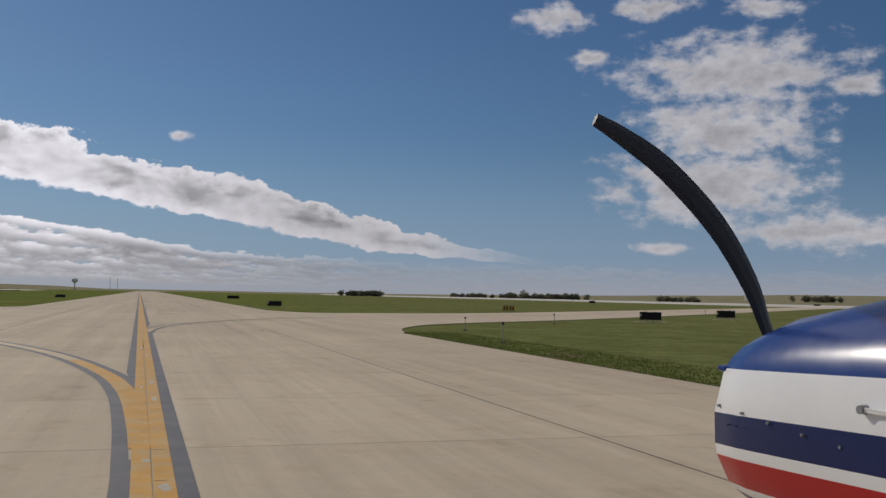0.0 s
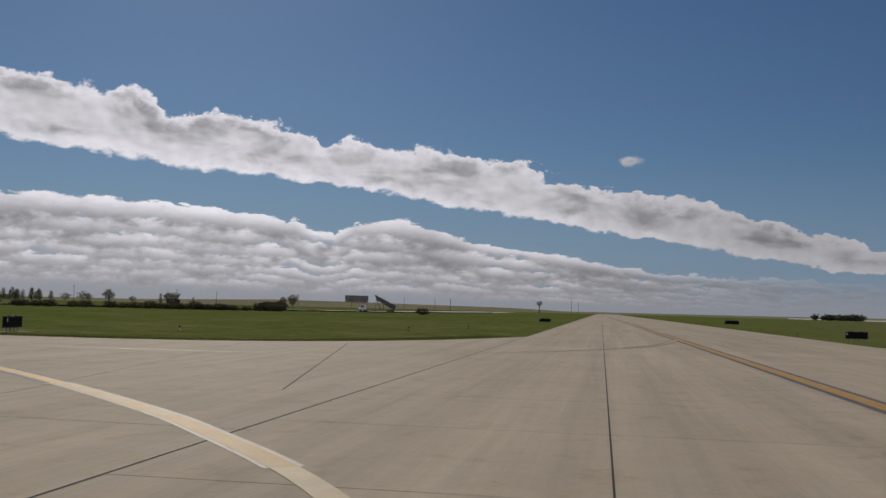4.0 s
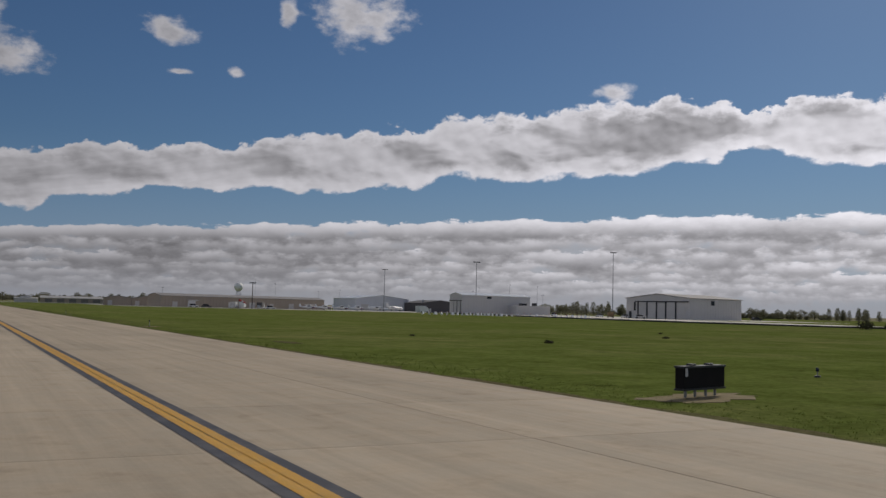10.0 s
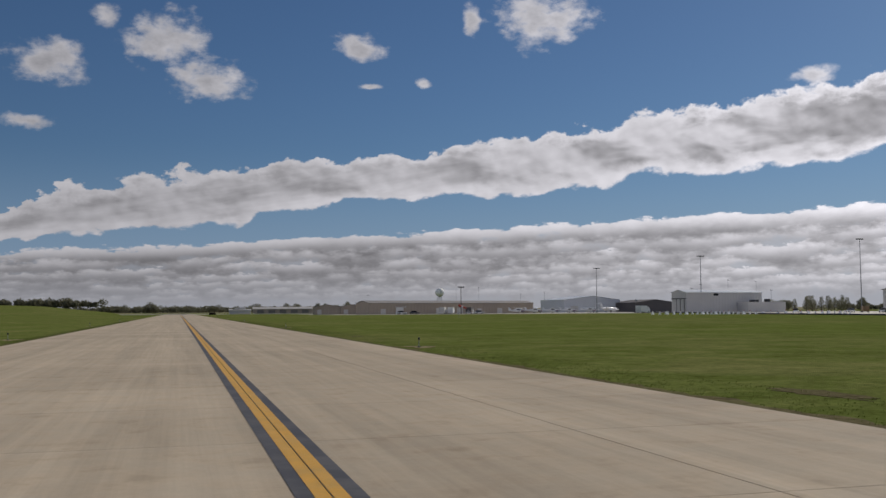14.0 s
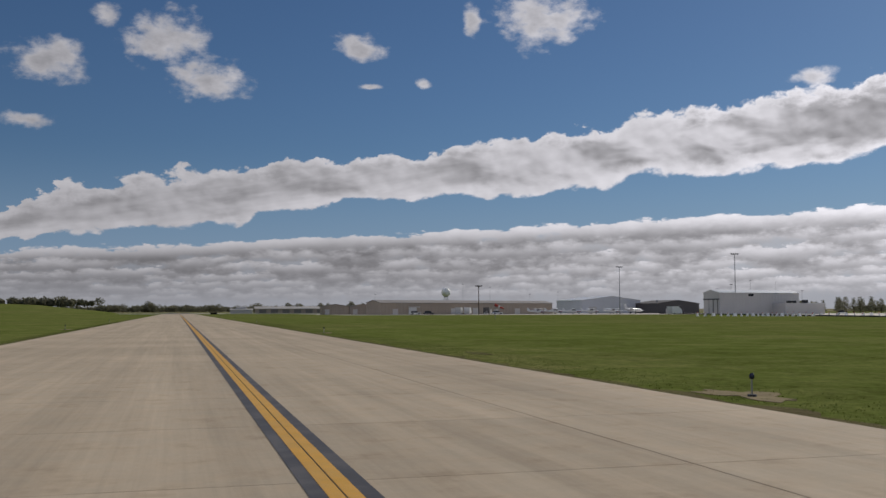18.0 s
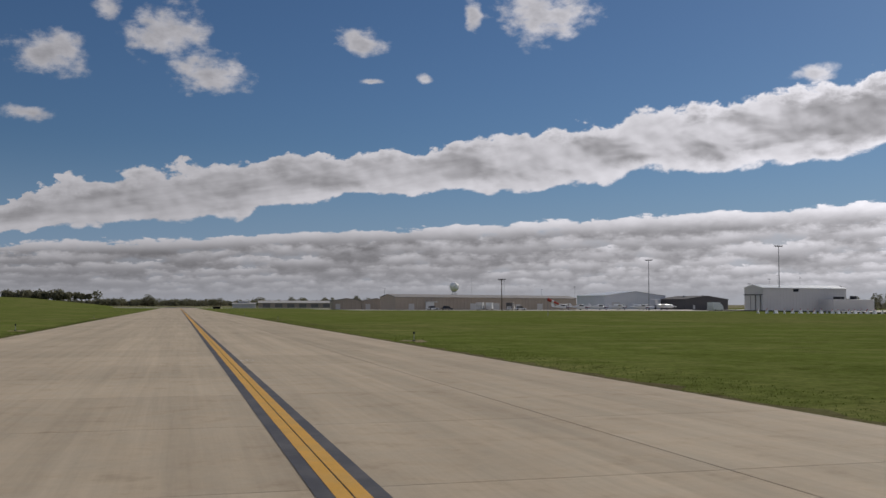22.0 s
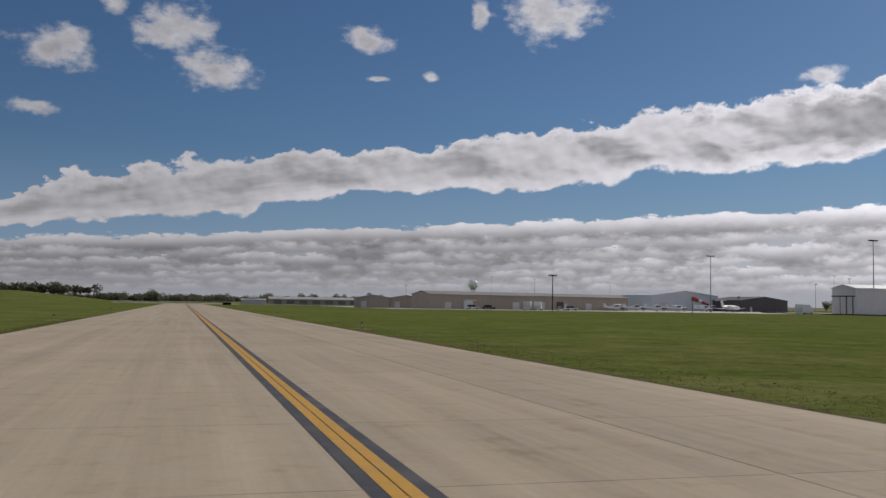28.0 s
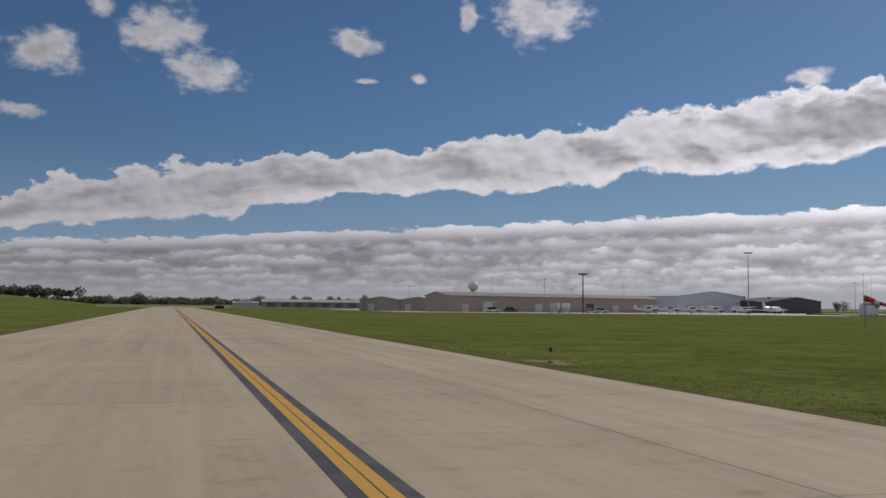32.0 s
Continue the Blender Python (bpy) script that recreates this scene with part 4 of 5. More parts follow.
for x, z in ((7.0, 6.0), (19.0, 6.2)):
    part("roof_vent", tube((x, 10, z - 0.1), (x, 10, z + 1.1), 0.6, 0.6, 10), STEEL, b25)
opening(b25, "service_door", 5, 6.2, 0.1, 2.2, DOORGREY)
# tall light hangar
b3 = hangar("tall_hangar", "tall light grey hangar with a gabled door end", (199.0, 365.0), -8.0, 39.5, 9.5, 8.3, 9.4, LIGHTGREY, WHITEROOF, "x", 1.5)
big_door(b3, 1.0, 8.5, 5.6, 3, "left", MIDGREY)
part("window_band", box(14.0, 16.5, -0.1, -0.02, 7.0, 8.0), WINDOW, b3)
part("annex", box(26.0, 46.0, -7.0, -0.06, 0, 4.3, bevel=0.1), LIGHTGREY, b3, "low flat-roofed annex")
part("roof_unit", box(31.0, 33.5, -5.0, -2.0, 4.3, 5.3, bevel=0.1), DARKSTEEL, b3)
part("roof_unit", box(38.0, 39.5, -5.0, -3.0, 4.3, 5.6, bevel=0.1), DARKSTEEL, b3)
# long tan hangar block
b1 = hangar("tan_hangar_row", "long low tan metal building with a pale eave and doors", (79.0, 425.5), -20.5, 95.0, 11.0, 4.9, 6.0, TAN, TAN_ROOF, "x", 1.8)
for x, w, z in ((6, 2.6, 2.4), (14, 4.0, 3.0), (36, 3.0, 2.6), (48, 3.2, 2.8), (60, 2.4, 2.4), (72, 3.0, 2.6)):
    opening(b1, "door", x, x + w, 0.1, z, DOORGREY if x != 14 else WHITEROOF)
part("canopy", box(13.6, 18.4, -1.8, -0.06, 3.05, 3.3), WHITEROOF, b1)
for i, (x, w) in enumerate(((56.0, 13.0), (68.0, 12.6))):
    b0 = hangar("tan_shed", "small tan gabled shed beside the long building", (x + 2.6, 452.0 - 1.5 * i), 5.0, w * 0.92, 12.0, 3.5, 4.5, TAN, TAN_ROOF, "y", 1.8)
    opening(b0, "door", 1.5, 3.4, 0.1, 2.3, DOORGREY)
bw = hangar("white_roofed_sheds", "long low grey shed row with a white roof", (52.0, 735.0), 4.0, 104.0, 14.0, 3.3, 4.8, TAN, MIDROOF, "x", 2.4)
for k in range(12):
    opening(bw, "door", 3 + 8.2 * k, 8.0 + 8.2 * k, 0.1, 2.8, MIDGREY)
bs = hangar("white_shed", "white two-tier shed at the far end of the field", (36.0, 760.0), 5.0, 16.0, 12.0, 2.6, 3.4, LIGHTGREY, MIDROOF, "x", 2.0)
part("upper_storey", box(4.0, 12.0, 3.0, 9.0, 3.2, 4.4, bevel=0.1), LIGHTGREY, bs)
barn = hangar("barn", "dark-roofed farm barn on the far field rise", (732.0, 286.0), 67.0, 19.0, 12.0, 2.6, 6.0, TAN, DARKGREY, "x", 2.0)
barn.location, barn.scale = (1363.0, 547.0, 7.2), (1.84, 1.84, 1.84)
lowb = hangar("low_brown_building", "long low brown farm building on the far field", (645.0, 395.0), 147.0, 26.0, 10.0, 3.2, 3.8, EARTH, TAN_ROOF, "x", 2.5)
lowb.location.z = 0.0


# ---- poles, masts, towers ----
def light_mast(at, high, arms=4, label="tall grey floodlight mast with a ring of lamps"):
    root = thing("floodlight_mast", label, "floodlight", (*at, -0.04), 0, "apron floodlights")
    part("pole", tube((0, 0, 0), (0, 0, high), 0.22, 0.10, 12), STEEL, root, smooth=False)
    part("base_plate", tube((0, 0, 0), (0, 0, 0.35), 0.5, 0.45, 12), DARKSTEEL, root)
    part("crossarm", box(-1.5, 1.5, -0.06, 0.06, high - 0.25, high - 0.1), STEEL, root)
    for k in range(arms):
        x = -1.4 + 2.8 * k / (arms - 1)
        part("lamp_head", box(x - 0.26, x + 0.26, -0.35, 0.25, high - 0.12, high + 0.2, bevel=0.05), DARKSTEEL, root)
    return root


light_mast((194.0, 441.0), 21.5)
light_mast((207.0, 366.7), 23.4)
light_mast((256.7, 331.6), 28.6)
p0 = thing("wooden_light_pole", "dark pole with a crossarm of floodlights before the tan building", "light pole", (115.0, 405.5, -0.04))
part("pole", tube((0, 0, 0), (0, 0, 11.7), 0.2, 0.14, 10), BARK, p0)
part("crossarm", box(-1.3, 1.3, -0.08, 0.08, 11.2, 11.4), DARKSTEEL, p0)
for x in (-1.2, -0.4, 0.4, 1.2):
    part("lamp_head", box(x - 0.22, x + 0.22, -0.3, 0.2, 11.4, 11.75, bevel=0.04), DARKSTEEL, p0)


def thin_mast(at, high, label, r=0.12):
    root = thing("mast", label, "mast", (*at, -0.04))
    part("pole", tube((0, 0, 0), (0, 0, high), r, r * 0.5, 8), STEEL, root)
    part("tip", box(-0.7, 0.7, -0.08, 0.08, high - 0.2, high), DARKSTEEL, root)


for at, hh in (((265, 930), 27.0), ((300, 840), 16.0), ((197, 640), 17.0), ((245, 640), 14.0), ((233, 411), 13.0), ((120, 640), 12.0), ((262, 470), 12.5), ((290, 440), 11.0), ((420, 650), 22.0), ((340, 560), 20.0)):
    thin_mast(at, hh, "thin grey mast behind the buildings")


def radome(at, high, r):
    root = thing("radome_tower", "white radar ball on a short lattice tower", "radar tower", (*at, -0.04))
    bm = bmesh.new()
    bmesh.ops.create_icosphere(bm, subdivisions=3, radius=r, matrix=Matrix.Translation((0, 0, high)))
    part("ball", bm, RADOME, root, smooth=True)
    part("platform", tube((0, 0, high - r * 1.06), (0, 0, high - r * 0.92), r * 0.46, r * 0.46, 14), STEEL, root)
    for k in range(6):
        a = k * math.pi / 3
        part("leg", tube((r * 0.8 * math.cos(a), r * 0.8 * math.sin(a), 0), (r * 0.42 * math.cos(a), r * 0.42 * math.sin(a), high - r), 0.16, 0.13, 8), STEEL, root)
        b = a + math.pi / 3
        part("brace", tube((r * 0.75 * math.cos(a), r * 0.75 * math.sin(a), 2), (r * 0.6 * math.cos(b), r * 0.6 * math.sin(b), high - r - 2), 0.08, 0.08, 6), STEEL, root)


radome((248.1, 930.6), 19.3, 4.4)


def water_tower(at, high, r, label):
    root = thing("water_tower", label, "water tower", (*at, -0.04))
    n = 20
    prof = [(0.9, 0), (0.55, 3), (0.5, high - r * 1.5), (0.9, high - r * 1.2), (r * 0.8, high - r * 0.75), (r, high - r * 0.3), (r * 0.95, high), (r * 0.7, high + r * 0.35), (r * 0.3, high + r * 0.5), (0.05, high + r * 0.53)]
    part("tank_and_stem", loft([[(q * math.cos(2 * math.pi * i / n), q * math.sin(2 * math.pi * i / n), z) for i in range(n)] for q, z in prof]), LIGHTGREY, root, smooth=True)


water_tower((843.0, 132.5), 9.6, 2.7, "grey water tower on a stem beyond the fields")
water_tower((1120.0, -345.0), 10.0, 3.6, "white water tower dome behind trees")
silo = thing("grain_silo", "small pale grain silo on the horizon", "silo", (950, -560, 4))
part("drum", tube((0, 0, 0), (0, 0, 12), 3.2, 3.2, 16), LIGHTGREY, silo)
part("cone", tube((0, 0, 12), (0, 0, 14), 3.3, 0.4, 16), STEEL, silo)
for at, hh in (((780, 345), 9.0), ((800, 300), 9.0), ((830, 280), 9.0), ((860, 270), 9.0), ((880, 245), 9.0), ((900, 235), 9.0), ((760, 460), 11.0), ((780, 430), 10.0), ((640, 480), 11.0), ((1000, 130), 12.0), ((1015, 125), 11.0)):
    root = thing("utility_pole", "thin wooden utility pole along the far road", "utility pole", (*at, 2.0))
    part("pole", tube((0, 0, -2), (0, 0, hh), 0.2, 0.15, 6), BARK, root)
    part("crossarm", box(-1.2, 1.2, -0.1, 0.1, hh - 0.8, hh - 0.5), BARK, root)

# ---- airfield signs and edge lights ----
def airfield_sign(at, turn, wide=1.05, high=0.52, face=SIGNBACK, foot=0.22, pad=True, label="dark back of a low airfield sign on short legs", modules=1):
    root = thing("airfield_sign", label, "airfield sign", (*at, -0.045), turn, "airfield signs")
    w = wide / 2
    part("panel", box(-w, w, -0.10, 0.10, foot, foot + high, bevel=0.015), face, root)
    part("top_rail", box(-w - 0.015, w + 0.015, -0.115, 0.115, foot + high - 0.03, foot + high + 0.01), DARKSTEEL, root)
    part("bottom_rail", box(-w - 0.015, w + 0.015, -0.115, 0.115, foot - 0.01, foot + 0.03), DARKSTEEL, root)
    for x in (-w * 0.72, -w * 0.26, w * 0.26, w * 0.72):
        part("leg", tube((x, 0, 0.03), (x, 0, foot), 0.028, 0.028, 8), STEEL, root)
    for x in (-w * 0.45, w * 0.4):
        part("lamp_cap", box(x - 0.09, x + 0.09, -0.06, 0.06, foot + high + 0.01, foot + high + 0.05, bevel=0.01), DARKSTEEL, root)
    part("decal", box(-w + 0.05, -w + 0.13, -0.112, -0.104, foot + 0.27, foot + 0.44), LIGHTGREY, root, "small pale decal plate")
    if pad == "soil":
        rnd = random.Random(int(at[0] * 13))
        pts = [(w * 2.3 * math.cos(2 * math.pi * i / 26) * rnd.uniform(0.7, 1.1), 0.9 * math.sin(2 * math.pi * i / 26) * rnd.uniform(0.6, 1.1)) for i in range(26)]
        part("worn_soil", sheet(pts, 0.012, 0.01), SOIL, root, "bare dry soil round the sign")
    elif pad:
        part("concrete_pad", box(-w - 0.36, w + 0.36, -0.42, 0.42, 0.0, 0.045, bevel=0.012), CONCRETE, root, "pale concrete foundation pad")
    return root


airfield_sign((10.6, 1.0), -16.0, 1.5, high=0.46, foot=0.18, pad="soil")
airfield_sign((12.9, -12.7), -16.0, 1.6, pad="soil")
airfield_sign((13.7, -81.3), 111.0, 1.55, 0.55)
airfield_sign((28.5, -94.2), 115.0, 1.6, 0.6)
airfield_sign((51.3, -53.8), 90.0, 1.5, 0.5, pad=False)
airfield_sign((47.7, -78.6), 102.0, 1.35, 0.5, SIGNYELLOW, label="yellow airfield sign with black characters in the grass", pad=False)
for x in (-0.45, -0.15, 0.2, 0.5):
    s = bpy.data.objects["airfield_sign.005"]
    part("character_bar", box(x - 0.1, x + 0.08, -0.125, -0.103, 0.32, 0.62), SIGNBACK, s)
airfield_sign((150.0, -44.0), 86.0, 2.4, 0.6, pad=False)
airfield_sign((270.0, -160.0), 98.0, 2.0, 0.8, pad=False)
airfield_sign((330.0, -280.0), 112.0, 2.6, 1.1, pad=False)
airfield_sign((103.7, -20.3), 80.0, 1.5, 0.42, pad=False, label="low dark airfield sign near the far grass edge")
airfield_sign((14.0, 470.0), 5.0, 3.0, 0.9, pad=False, label="low red-brown airfield sign at the far end of the taxiway")


def edge_light(at, high=0.34, lean=0.0, patch=True):
    root = thing("taxiway_edge_light", "small blue-capped taxiway edge light on a thin stake", "edge light", (*at, -0.045), 0, "taxiway edge lights")
    tip = (math.sin(lean) * high, 0, math.cos(lean) * high)
    part("stake", tube((0, 0, 0), tip, 0.016, 0.014, 8), STEEL, root)
    part("lens", loft([[(tip[0] + q * math.cos(a), q * math.sin(a), tip[2] + z) for a in [2 * math.pi * i / 12 for i in range(12)]] for q, z in ((0.036, 0.0), (0.050, 0.015), (0.048, 0.07), (0.032, 0.105), (0.006, 0.115))]), REDLAMP, root, smooth=True)
    part("base_can", tube((0, 0, 0.0), (0, 0, 0.05), 0.09, 0.08, 12), DARKSTEEL, root)
    if patch:
        rnd = random.Random(int(at[0] * 31 + at[1] * 7))
        pts = []
        w0, w1 = rnd.uniform(0, 6.28), rnd.uniform(0, 6.28)
        for i in range(40):
            a = 2 * math.pi * i / 40
            q = 1 + 0.30 * math.sin(3 * a + w0) + 0.22 * math.sin(5 * a + w1) + rnd.uniform(-0.16, 0.16)
            pts.append((0.1 + 0.55 * q * math.cos(a), 0.3 + 1.25 * q * math.sin(a)))
        part("worn_soil", sheet(pts, 0.012, 0.01), SOIL, root, "bare dry soil round the light")
    return root


for y in (53.8, 109.0, 171.4, 226.0, 284.0, 342.0):
    edge_light((9.1, y), patch=y > 10)
for y in (20.0, 75.0, 131.0, 190.0, 250.0):
    edge_light((-11.2, y))
for at in ((-7.3, -63.7), (6.0, -71.9), (27.0, -85.8), (50.0, -102.0)):
    edge_light(at, 0.55, patch=False)
edge_light((-19.2, -62.9), 0.66, 0.12, patch=False)
for at in ((22.8, -15.5), (38.5, -23.7), (54.4, -23.5), (66.0, -50.5)):
    edge_light(at, 0.20, patch=False)
edge_light((18.8, 5.4), 0.16, patch=False)

# ---- windsock ----
ws = thing("windsock", "drooping red windsock with a white band on a low pole", "windsock", (59.3, 218.8, -0.04), 145)
part("pole", tube((0, 0, 0), (0, 0, 2.9), 0.05, 0.04, 10), STEEL, ws)
part("hoop", tube((0, -0.04, 2.75), (0, 0.04, 2.75), 0.30, 0.30, 14), STEEL, ws)
for k in range(5):
    a, b = 0.04 + 0.42 * k, 0.04 + 0.42 * (k + 1)
    part("sock_band", tube((0, a, 2.75 - 0.15 * k), (0, b, 2.60 - 0.15 * k), 0.29 - 0.035 * k, 0.29 - 0.035 * (k + 1), 14), WHITE if k == 2 else ORANGE, ws)


# ---- loose chips on the concrete ----
rc = random.Random(12)
for x, y in ((-12.7, -54.2),):
    bm = bmesh.new()
    bmesh.ops.create_icosphere(bm, subdivisions=1, radius=0.05)
    for v in bm.verts:
        v.co *= rc.uniform(0.6, 1.3)
        v.co.z *= 0.5
    ob = part("stone_chip", bm, EARTH)
    ob.matrix_basis = Matrix.Translation((x, y, 0.022)) @ Matrix.Scale(rc.uniform(0.5, 1.0), 4)
    tagged(ob, "small dark stone chip lying on the concrete", "stone", "loose stone chips")

# ---- aircraft ----
def light_aircraft(at, turn, top, side, stripe, low, label, nose=True, high_wing=True):
    """A single-engine high-wing aircraft; x to its right, y forwards, the nose at y = 2.8."""
    root = thing("light_aircraft", label, "aircraft", (*at, 0.0), turn, "light aircraft")
    secs = [(2.82, 0.30, 1.42, 1.00), (2.78, 0.405, 1.47, 0.95), (2.71, 0.455, 1.52, 0.91), (2.55, 0.48, 1.575, 0.87), (2.3, 0.495, 1.62, 0.83), (2.0, 0.505, 1.655, 0.80), (1.5, 0.53, 1.70, 0.74), (0.95, 0.55, 1.74, 0.68)]

    def ring(y, w, t, b):
        tilt = 0.045 * (2.7 - y)
        lv = [q + tilt for q in (1.385, 1.245, 1.145, 1.11, 1.02, 0.995)]
        zs = [t - (t - lv[0]) * (1 - math.cos(math.pi / 2 * k / 6)) for k in range(6)] + lv + [max(b, lv[-1] - 0.02) * (1 - k / 4) + b * k / 4 for k in range(5)]
        zc, hh = (t + b) / 2, (t - b) / 2
        half = []
        for z in zs:
            q = min(1.0, abs((z - zc) / hh))
            half.append((w * max(0.0, 1 - q ** 2.7) ** (1 / 2.7), z))
        return [(-x, y, z) for x, z in half] + [(x, y, z) for x, z in half[::-1]]

    n = len(ring(*secs[0])) // 2
    bm = loft([ring(*s) for s in secs])
    bm.faces.ensure_lookup_table()
    mats = [top, side, stripe, low]
    for f in bm.faces:
        c = f.calc_center_median()
        z = c.z - 0.045 * (2.7 - c.y)
        f.material_index = 0 if z > 1.385 else 1 if z > 1.245 else 2 if z > 1.145 else 1 if z > 1.11 else 3 if z > 1.02 else 1 if z > 0.995 else 2
        f.smooth = len(f.verts) == 4
    part("cowling", bm, mats, root, "glossy cowling with blue, white and red stripes" if top is NAVY else "")
    # cabin and tail
    body = [(0.95, 0.55, 1.74, 0.68), (0.6, 0.56, 1.80, 0.62), (0.1, 0.57, 2.18, 0.60), (-0.5, 0.57, 2.25, 0.60), (-1.3, 0.54, 2.22, 0.64), (-2.0, 0.44, 1.95, 0.76), (-3.5, 0.24, 1.66, 0.98), (-5.2, 0.07, 1.52, 1.24)]

    def oval(y, w, t, b):
        zc, hh = (t + b) / 2, (t - b) / 2
        return [(w * math.copysign(abs(math.sin(a)) ** 0.75, math.sin(a)), y, zc + hh * math.copysign(abs(math.cos(a)) ** 0.75, math.cos(a))) for a in [2 * math.pi * k / 24 for k in range(24)]]

    bm = loft([oval(*s) for s in body])
    for f in bm.faces:
        z = f.calc_center_median().z
        f.material_index = 0 if z > 1.62 and top is not NAVY else 1
        f.smooth = len(f.verts) == 4
    part("fuselage", bm, mats, root)
    for s in (-1, 1):
        bm = bmesh.new()
        q = [bm.verts.new((s * x, y, z)) for x, y, z in ((0.50, 0.55, 1.80), (0.588, 0.1, 1.60), (0.588, -1.1, 1.60), (0.53, -1.1, 2.05), (0.50, 0.15, 2.06))]
        bm.faces.new(q if s > 0 else q[::-1])
        part("side_window", bm, WINDOW, root)
    part("windscreen", loft([[(-0.45, 0.72, 1.80), (0.45, 0.72, 1.80), (0.45, 0.70, 1.82), (-0.45, 0.70, 1.82)], [(-0.42, 0.16, 2.18), (0.42, 0.16, 2.18), (0.42, 0.12, 2.2), (-0.42, 0.12, 2.2)]]), WINDOW, root)
    foil = [(0.0, 0.0), (0.08, 0.07), (0.3, 0.12), (0.7, 0.07), (1.0, 0.0), (0.6, -0.03), (0.2, -0.05)]
    for s in (-1, 1):
        part("wing", loft([[(s * x, y0 - c * ch, z0 + t * ch * 0.9) for c, t in foil] for x, y0, ch, z0 in ((0.3, 0.25, 1.6, 2.2), (2.6, 0.2, 1.58, 2.26), (5.4, 0.05, 1.15, 2.34))]), side, root)
        part("strut", tube((s * 0.56, -0.35, 0.75), (s * 2.5, -0.42, 2.2), 0.045, 0.045, 8), side, root)
        part("tailplane", loft([[(s * x, y0 - c * ch, 1.45 + t * ch * 0.7) for c, t in foil] for x, y0, ch in ((0.05, -4.5, 0.95), (1.7, -4.7, 0.65))]), side, root)
        leg = part("main_gear_leg", tube((s * 0.5, -0.75, 0.7), (s * 1.2, -0.8, 0.24), 0.05, 0.035, 8), side, root)
        part("tyre", tube((s * 1.16, -0.8, 0.22), (s * 1.32, -0.8, 0.22), 0.22, 0.22, 16), RUBBER, leg)
        part("wheel_hub", tube((s * 1.15, -0.8, 0.22), (s * 1.335, -0.8, 0.22), 0.09, 0.09, 12), STEEL, leg)
    part("fin", loft([[(t * ch * 0.5, y0 - c * ch, z) for c, t in foil] for z, y0, ch in ((1.5, -4.0, 1.4), (2.7, -4.85, 0.7))]), top, root)
    fork = part("nose_gear_leg", tube((0, 1.75, 0.85), (0, 1.85, 0.2), 0.045, 0.035, 8), STEEL, root)
    part("tyre", tube((-0.07, 1.85, 0.2), (0.07, 1.85, 0.2), 0.2, 0.2, 16), RUBBER, fork)
    # propeller
    sp = [(0.0, 3.06), (0.06, 3.02), (0.11, 2.95), (0.14, 2.87), (0.145, 2.80)]
    part("spinner", loft([[(r * math.cos(a) + 0.0, y, 1.27 + r * math.sin(a)) for a in [2 * math.pi * k / 16 for k in range(16)]] for r, y in [(max(r, 0.004), y) for r, y in sp]]), side if top is not NAVY else NAVY, root, smooth=True)
    key = [(0.0, 1.30, 0.066), (-0.065, 1.40, 0.072), (-0.122, 1.515, 0.080), (-0.190, 1.67, 0.095), (-0.328, 1.868, 0.101), (-0.530, 2.053, 0.092), (-0.70, 2.155, 0.070), (-0.80, 2.203, 0.048)]
    arc = []
    for i in range(len(key) - 1):
        p0, p1, p2, p3 = key[max(i - 1, 0)], key[i], key[i + 1], key[min(i + 2, len(key) - 1)]
        for t in (0.0, 0.25, 0.5, 0.75):
            arc.append(tuple(0.5 * (2 * b + (c - a) * t + (2 * a - 5 * b + 4 * c - d) * t * t + (3 * b - a - 3 * c + d) * t ** 3) for a, b, c, d in zip(p0, p1, p2, p3)))
    arc.append(key[-1])
    for s in (1, -1):
        pts = [(s * x, 1.30 + s * (z - 1.30), w) for x, z, w in arc]
        rings = []
        for i, (x, z, w) in enumerate(pts):
            a, b = pts[max(i - 1, 0)], pts[min(i + 1, len(pts) - 1)]
            d = Vector((b[0] - a[0], b[1] - a[1])).normalized()
            r = Vector((d.y, -d.x))
            tw = 0.03 * (1 - i / len(pts))
            rings.append([(x + r.x * w * k * 0.5, 2.90 + tw * k + o, z + r.y * w * k * 0.5) for k, o in ((-1, 0), (-0.4, 0.012), (0.5, 0.012), (1, 0), (0.4, -0.01), (-0.4, -0.01))])
        part("propeller_blade", loft(rings), PROP, root, "dark curved propeller blade")
    if nose:
        for y, z in ((2.68, 1.268), (2.52, 1.262), (2.38, 1.251), (2.22, 1.24), (2.07, 1.23)):
            w = 0.457 if y > 2.6 else 0.484 if y > 2.45 else 0.493 if y > 2.3 else 0.50
            part("screw", tube((-w + 0.012, y, z), (-w - 0.006, y, z), 0.0055, 0.0045, 10), STEEL, root)
        part("latch", tube((-0.49, 1.985, 1.337), (-0.518, 1.985, 1.337), 0.013, 0.011, 12), STEEL, root)
        for k in range(9):
            y = 2.60 - 0.045 * k
            z = 1.215 + 0.045 * (2.7 - y) * 0.6
            part("rivet", tube((-0.46, y, z), (-0.4815 - 0.0012 * k, y, z), 0.0022, 0.0018, 6), NAVY_DARK, root)
        part("latch_plate", box(-0.512, -0.5, 1.90, 1.975, 1.331, 1.343), WHITE, root)
        part("exhaust_lip", box(-0.425, -0.37, 2.695, 2.74, 1.375, 1.393, bevel=0.005), NAVY, root)
    return root


HEAD = radians(81.42)
org = Vector((-53.10, -55.22)) + Vector((math.cos(HEAD), -math.sin(HEAD))) * 2.25
light_aircraft((org.x, org.y), 81.42, NAVY, WHITE, NAVY_DARK, RED, "blue, white and red aircraft with a dark propeller blade")
